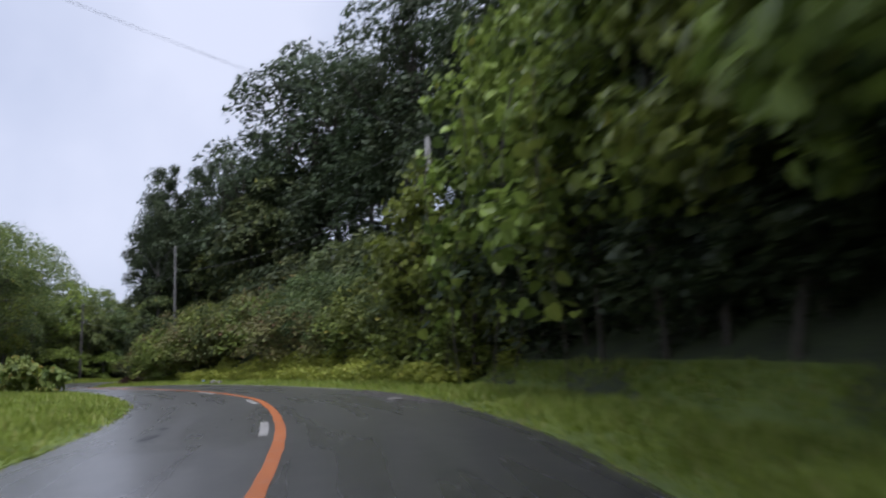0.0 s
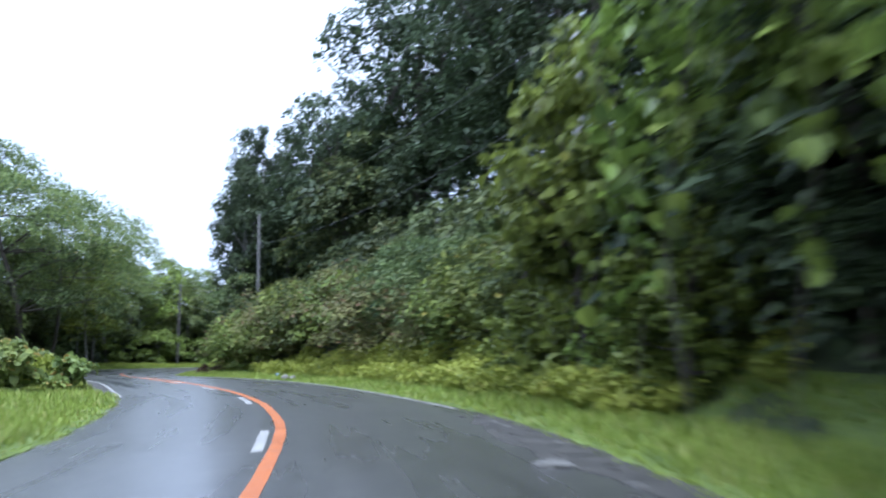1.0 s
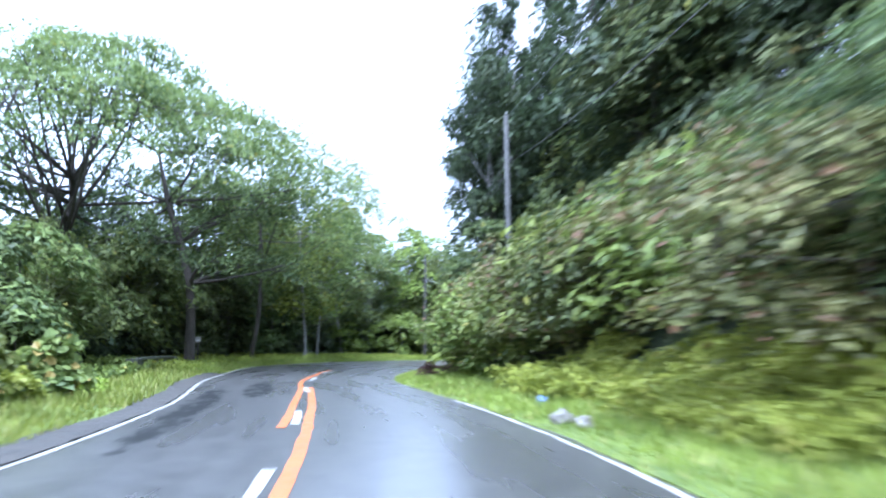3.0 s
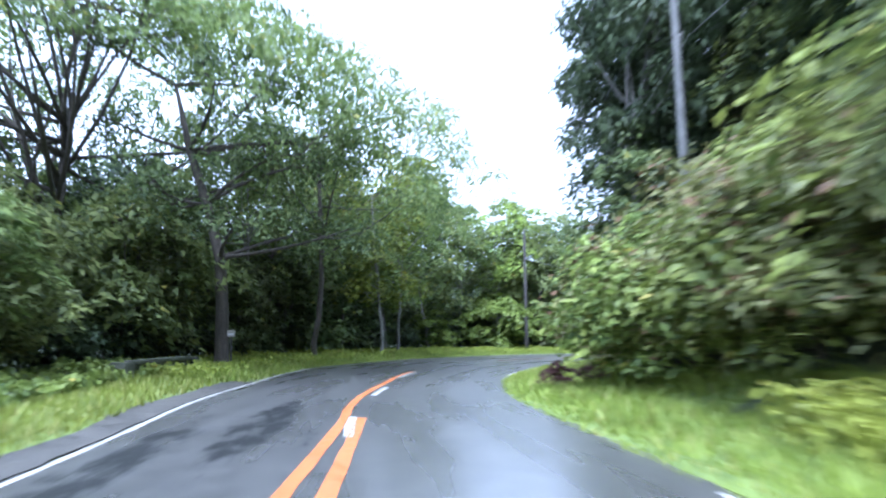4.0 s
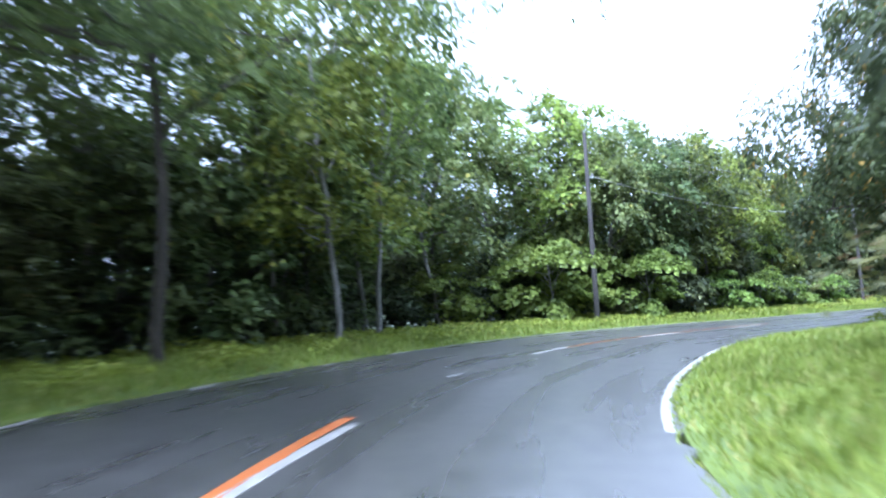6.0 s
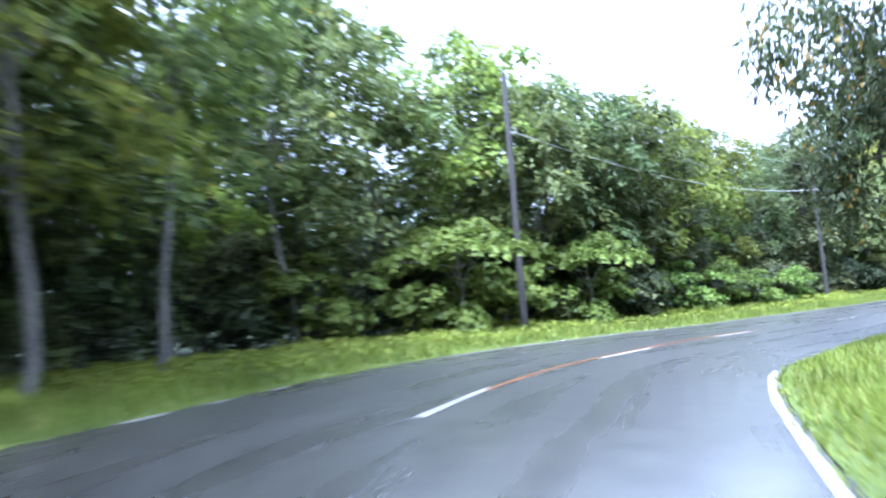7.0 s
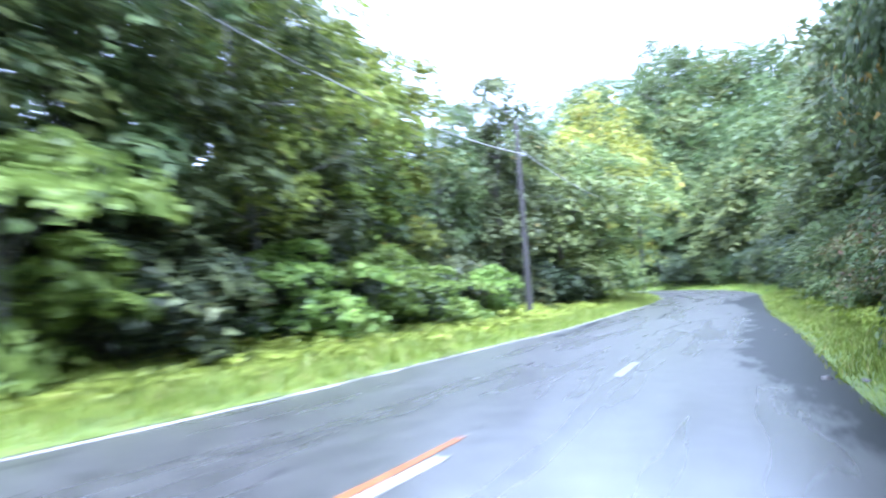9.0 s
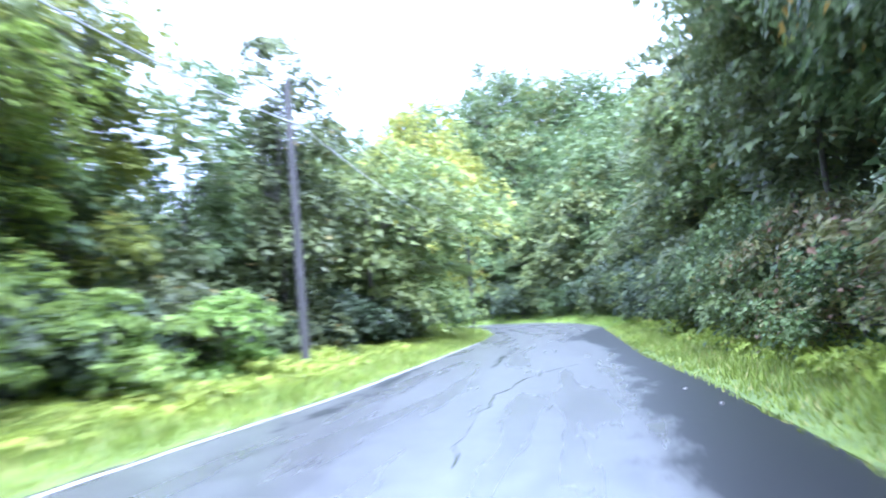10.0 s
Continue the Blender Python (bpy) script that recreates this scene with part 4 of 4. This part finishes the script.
rng0 = np.random.default_rng(5)
hill = np.stack([rng0.uniform(-80, 60, 600), rng0.uniform(150, 225, 600)], -1)
hs, hd = to_road(hill)
far_woods("hillside_woods", "hazy green woods on the distant hill", hill[np.abs(hd) > 9], 11, 4.2, 15, 19, 0.58, L_MID, 6)
belt = to_world(rng0.uniform(-25, 150, 260), rng0.uniform(-60, -24, 260))
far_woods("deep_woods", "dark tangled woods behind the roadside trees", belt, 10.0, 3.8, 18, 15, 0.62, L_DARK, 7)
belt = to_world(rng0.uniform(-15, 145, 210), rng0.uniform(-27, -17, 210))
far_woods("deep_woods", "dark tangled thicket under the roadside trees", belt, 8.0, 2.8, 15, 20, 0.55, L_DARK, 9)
belt = to_world(rng0.uniform(60, 150, 130), rng0.uniform(20, 50, 130))
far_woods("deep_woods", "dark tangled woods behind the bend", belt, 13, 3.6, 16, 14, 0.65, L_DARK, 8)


# ---- grass ----
def grass(name, s0, s1, near, deep, side, per_m2, tall, label, seed, mat=L_GRASS):
    """Blades of grass on a verge, joined into one piece."""
    rng = np.random.default_rng(seed)
    n = int((s1 - s0) * deep * per_m2)
    s = rng.uniform(s0, s1, n)
    e = near + deep * rng.uniform(0, 1, n) ** 0.9
    d = (edge_r(s) + e) if side > 0 else -(edge_l(s) + e)
    p = to_world(s, d)
    z = land(s, d, p[:, 0], p[:, 1])
    patch = np.array([noise.noise((a * 0.6, b * 0.6, 3.0)) for a, b in p])
    h = tall * rng.uniform(0.5, 1.25, n) * (0.8 + 0.55 * patch) * np.clip(0.35 + e / 0.9, 0.35, 1)
    ang = rng.uniform(0, 2 * math.pi, n)
    lean = rng.uniform(0.15, 0.9, n) * h
    w = rng.uniform(0.012, 0.027, n)
    base = np.stack([p[:, 0], p[:, 1], z - 0.02], -1)
    out = np.stack([np.cos(ang), np.sin(ang), 0 * ang], -1)
    cross = np.stack([-np.sin(ang), np.cos(ang), 0 * ang], -1)
    up = np.array([0, 0, 1.0])
    v = np.empty((n, 3, 3))
    v[:, 0] = base + cross * w[:, None]
    v[:, 1] = base - cross * w[:, None]
    v[:, 2] = base + out * lean[:, None] + up * h[:, None]
    f = np.arange(n * 3).reshape(n, 3)
    tagged(new(name, mesh_from(name, v.reshape(-1, 3), f, mat)), label, "grass", kind="stuff")


def weeds(name, s0, s1, near, deep, side, count, tall, size, mat, label, seed, kind="diamond"):
    """A tangle of low leafy weeds on a verge, joined into one piece."""
    rng = np.random.default_rng(seed)
    s = rng.uniform(s0, s1, count)
    e = near + deep * rng.uniform(0, 1, count)
    d = (edge_r(s) + e) if side > 0 else -(edge_l(s) + e)
    p = to_world(s, d)
    z = land(s, d, p[:, 0], p[:, 1])
    patch = np.array([noise.noise((a * 0.5, b * 0.5, 7.0)) for a, b in p])
    keep = patch > -0.25
    h = tall * (0.55 + 0.6 * np.clip(patch, -0.3, 1)) * rng.uniform(0.3, 1.0, count)
    cl = np.stack([p[:, 0], p[:, 1], z + h], -1)[keep]
    tagged(new(name, crown_mesh(name, rng, cl, size * 1.5, 9, size * 1.1, kind, mat, 0.6)), label, "weeds", kind="stuff")


grass("grass", -4, 64, -0.1, 3.4, 1, 250, 0.26, "bright green roadside grass below the slope", 1)
grass("grass", 64, 138, -0.1, 4.0, 1, 260, 0.26, "bright green grass on the inside of the bend", 2)
grass("grass", 4, 37.4, -0.1, 4.3, -1, 200, 0.26, "bright green grass on the inside of the first bend", 7)
grass("grass", 37.4, 62, 0.55, 4.0, -1, 190, 0.26, "bright green grass growing beside the gravel", 3)
grass("grass", 62, 138, -0.1, 4.2, -1, 280, 0.34, "bright green grass in front of the forest", 4)
grass("grass", 138, 190, -0.1, 6.0, 1, 45, 0.5, "bright grass on the far bend", 5)
grass("grass", 138, 190, -0.1, 4.0, -1, 45, 0.5, "bright grass inside the far bend", 6)
weeds("verge_weeds", 19, 49, 1.2, 2.6, 1, 4200, 0.95, 0.13, L_WEED, "fresh leafy weeds below the bushes", 11)
weeds("verge_weeds", 62, 134, 1.0, 3.5, -1, 5200, 0.46, 0.13, L_WEED, "fresh leafy weeds in front of the forest", 12)
weeds("verge_weeds", 95, 136, 1.2, 2.2, 1, 1800, 0.6, 0.13, L_WEED, "fresh leafy weeds below the trees", 13)
# darker leaf than on the other verges, for the dome tree's shade
weeds("verge_weeds", 44, 64, 2.4, 2.6, -1, 900, 0.6, 0.14, L_FRESH, "fresh leafy weeds at the wood's edge", 14, "broad")
weeds("undergrowth", 92, 185, 5.5, 16, 1, 3000, 1.2, 0.17, L_MID, "tangled green undergrowth on the bank", 15)
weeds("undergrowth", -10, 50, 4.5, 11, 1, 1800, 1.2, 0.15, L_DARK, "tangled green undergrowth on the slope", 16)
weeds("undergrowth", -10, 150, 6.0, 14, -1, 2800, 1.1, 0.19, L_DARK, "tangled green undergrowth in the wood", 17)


# ---- poles, wires and small roadside things ----
def lathe(rings, sides=12):
    v = [(r * math.cos(2 * math.pi * k / sides), r * math.sin(2 * math.pi * k / sides), z) for z, r in rings for k in range(sides)]
    f = [(i * sides + k, i * sides + (k + 1) % sides, (i + 1) * sides + (k + 1) % sides, (i + 1) * sides + k) for i in range(len(rings) - 1) for k in range(sides)]
    f += [tuple(range(sides))[::-1], tuple((len(rings) - 1) * sides + k for k in range(sides))]
    return v, f


def utility_pole(x, y, top, attach, label, mat, radius=0.13):
    """A tapered pole with a bracket, insulators and a pole cap."""
    z = float(height(x, y)[0])
    root = thing("utility_pole", label, "utility pole", "utility poles")
    root.matrix_basis = pose(x, y, z, rnd.uniform(-1, 1), rnd.uniform(-1, 1), rnd.uniform(0, 90))
    h = top - z
    part("pole", mesh_from("pole", *lathe([(-0.5, radius), (0.3, radius * 0.98), (h * 0.5, radius * 0.85), (h - 0.05, radius * 0.68), (h, radius * 0.5)]), mat, True), root)
    bm = bmesh.new()
    bmesh.ops.create_cube(bm, size=1, matrix=Matrix.Translation((radius * 0.8 + 0.08, 0, attach - z)) @ Matrix.Diagonal((0.22, 0.05, 0.07, 1)))
    bmesh.ops.bevel(bm, geom=bm.edges[:], offset=0.008, segments=1, affect="EDGES")
    bracket = part("bracket", bm_mesh("bracket", bm, M_METAL), root)
    rings = [(0, 0.03), (0.03, 0.05), (0.06, 0.035), (0.09, 0.05), (0.13, 0.025)]
    for px, pz, holder in ((radius * 0.8 + 0.14, attach - z + 0.03, bracket), (0.0, h - 0.01, root)):
        ins = part("insulator", mesh_from("insulator", *lathe(rings, 8), M_CONCRETE, True), holder)
        ins.location = (px, 0, pz)
    return root


def wire(a, b, sag, thick, label, mat):
    u = np.linspace(0, 1, 28)[:, None]
    a, b = np.array(a, float), np.array(b, float)
    pts = a + (b - a) * u
    pts[:, 2] -= (4 * sag * u * (1 - u))[:, 0]
    v, f = tubes([(pts, np.full(28, thick))], 6)
    tagged(new("power_line", mesh_from("power_line", v, f, mat, True)), label, "cable", "power lines")


POLES = {"a": (-42.15, 85.95, 8.9, 6.8), "b": (-34.9, 108.2, 7.0, 5.8), "c": (-20.45, 56.1, 10.4, 8.6), "d": (-0.45, 30.3, 10.6, 8.7), "e": (-26.5, 140, 8.5, 7.0), "f": (-20.5, -5.0, 9.6, 8.2)}
utility_pole(*POLES["a"], "weathered grey wooden utility pole at the forest edge", M_POLE)
utility_pole(*POLES["b"], "slim dark wooden utility pole beside the grass", M_POLE, 0.11)
utility_pole(*POLES["c"], "pale grey utility pole half hidden among bushes", M_GREY_POLE, 0.12)
utility_pole(*POLES["d"], "pale grey concrete utility pole on the overgrown slope", M_CONCRETE, 0.17)
utility_pole(*POLES["e"], "thin distant utility pole near the far bend", M_POLE, 0.11)
utility_pole(*POLES["f"], "grey wooden utility pole beside the first bend", M_POLE)
for p, q in (("f", "d"), ("d", "c"), ("c", "a"), ("a", "b"), ("b", "e")):
    (x0, y0, t0, w0), (x1, y1, t1, w1) = POLES[p], POLES[q]
    if p != "f":
        wire((x0 + 0.2, y0, w0), (x1 + 0.2, y1, w1), 0.75, 0.018 if p in "ab" else 0.009, "thick sagging cable strung between utility poles", M_WIRE if p in "ab" else M_OLD_WIRE)
    wire((x0, y0, t0 + 0.08), (x1, y1, t1 + 0.08), 0.5, 0.008, "thin power wire strung between utility poles", M_WIRE if p in "ab" else M_OLD_WIRE)


def culvert_wall():
    root = thing("culvert_wall", "low mossy concrete culvert wall in the weeds", "wall")
    a, b = np.array((-33.9, 49.9)), np.array((-35.8, 53.1))
    mid, way = (a + b) / 2, b - a
    z = float(height(*mid)[0]) - 0.12
    root.matrix_basis = pose(mid[0], mid[1], z, 0, 0, math.degrees(math.atan2(way[1], way[0])))
    n = float(np.hypot(*way))
    for name, size, at in (("wall_body", (n, 0.28, 0.75), (0, 0, 0.12)), ("coping", (n + 0.1, 0.38, 0.12), (0, 0, 0.55)), ("end_block", (0.45, 0.5, 0.85), (-n / 2 - 0.22, 0, 0.15)), ("end_block", (0.45, 0.5, 0.85), (n / 2 + 0.22, 0, 0.15))):
        bm = bmesh.new()
        bmesh.ops.create_cube(bm, size=1, matrix=Matrix.Translation(at) @ Matrix.Diagonal((*size, 1)))
        bmesh.ops.bevel(bm, geom=bm.edges[:], offset=0.03, segments=2, affect="EDGES")
        part(name, bm_mesh(name, bm, M_MOSS), root)


culvert_wall()


def small_sign(x, y):
    root = thing("small_sign", "small white square sign plate on a thin post", "sign")
    root.matrix_basis = pose(x, y, float(height(x, y)[0]), 0, 0, 38)
    v, f = lathe([(-0.3, 0.025), (1.4, 0.025)], 8)
    part("post", mesh_from("post", v, f, M_POLE, True), root)
    holder = root
    for name, size, at, mat in (("plate", (0.28, 0.012, 0.24), (0, -0.036, 1.25), M_PLASTIC), ("dark_bar", (0.2, 0.004, 0.05), (0, -0.044, 1.22), M_WIRE)):
        bm = bmesh.new()
        bmesh.ops.create_cube(bm, size=1, matrix=Matrix.Translation(at) @ Matrix.Diagonal((*size, 1)))
        bmesh.ops.bevel(bm, geom=bm.edges[:], offset=min(size) * 0.2, segments=1, affect="EDGES")
        holder = part(name, bm_mesh(name, bm, mat), holder)


small_sign(-36.4, 55.3)


def lump(name, label, category, x, y, size, mat, seed, lift=0.0):
    """A crumpled or broken lump lying on the land."""
    bm = bmesh.new()
    bmesh.ops.create_icosphere(bm, subdivisions=3 if max(size) > 0.1 else 2, radius=1)
    for vert in bm.verts:
        n = noise.noise(vert.co * 1.7 + Vector((seed, 0, 0))) * 0.45 + noise.noise(vert.co * 4 + Vector((0, seed, 0))) * 0.2
        vert.co *= 1 + n
        vert.co = Vector((vert.co.x * size[0], vert.co.y * size[1], max(vert.co.z, -0.35) * size[2]))
    low = min(vert.co.z for vert in bm.verts)
    ob = tagged(new(name, bm_mesh(name, bm, mat, True)), label, category)
    ob.matrix_basis = pose(x, y, float(height(x, y)[0]) - low - 0.01 + lift, 0, 0, 57 * seed)
    return ob


lump("rubbish_bag", "crumpled dirty white plastic bag in the grass", "litter", -12.75, 40.9, (0.2, 0.13, 0.16), M_PLASTIC, 1)
lump("rubbish_bag", "torn dirty white plastic bag in the grass", "litter", -12.3, 40.55, (0.26, 0.13, 0.13), M_PLASTIC, 2)
lump("rubbish_bag", "small crumpled blue plastic bag in the grass", "litter", -14.2, 43.7, (0.13, 0.1, 0.14), M_BLUE, 3, 0.0)
for k, (x, y, r) in enumerate([(-30.7, 91.9, 0.09), (-28.65, 101.0, 0.05), (-28.9, 99.3, 0.05), (-30.35, 91.5, 0.08)]):
    lump("rubble_stone", "pale broken chunk of rubble at the road edge", "stone", x, y, (r, r * 0.8, r * 0.45), M_RUBBLE, k + 5)
for k in range(22):
    s = rnd.uniform(15.6, 22.6)
    x, y = to_world(s, edge_r(s) - rnd.uniform(-0.05, 0.6))
    r = rnd.uniform(0.03, 0.085)
    lump("rubble_stone", "small broken stone lying in the spilled gravel", "stone", float(x), float(y), (r, r * 0.75, r * 0.4), rnd.choice((M_GRAVEL, M_GRAVEL, M_RUBBLE)), k + 20)
lump("concrete_slab", "flat broken piece of pale concrete at the road edge", "stone", -1.25, 18.16, (0.24, 0.17, 0.05), M_RUBBLE, 3)
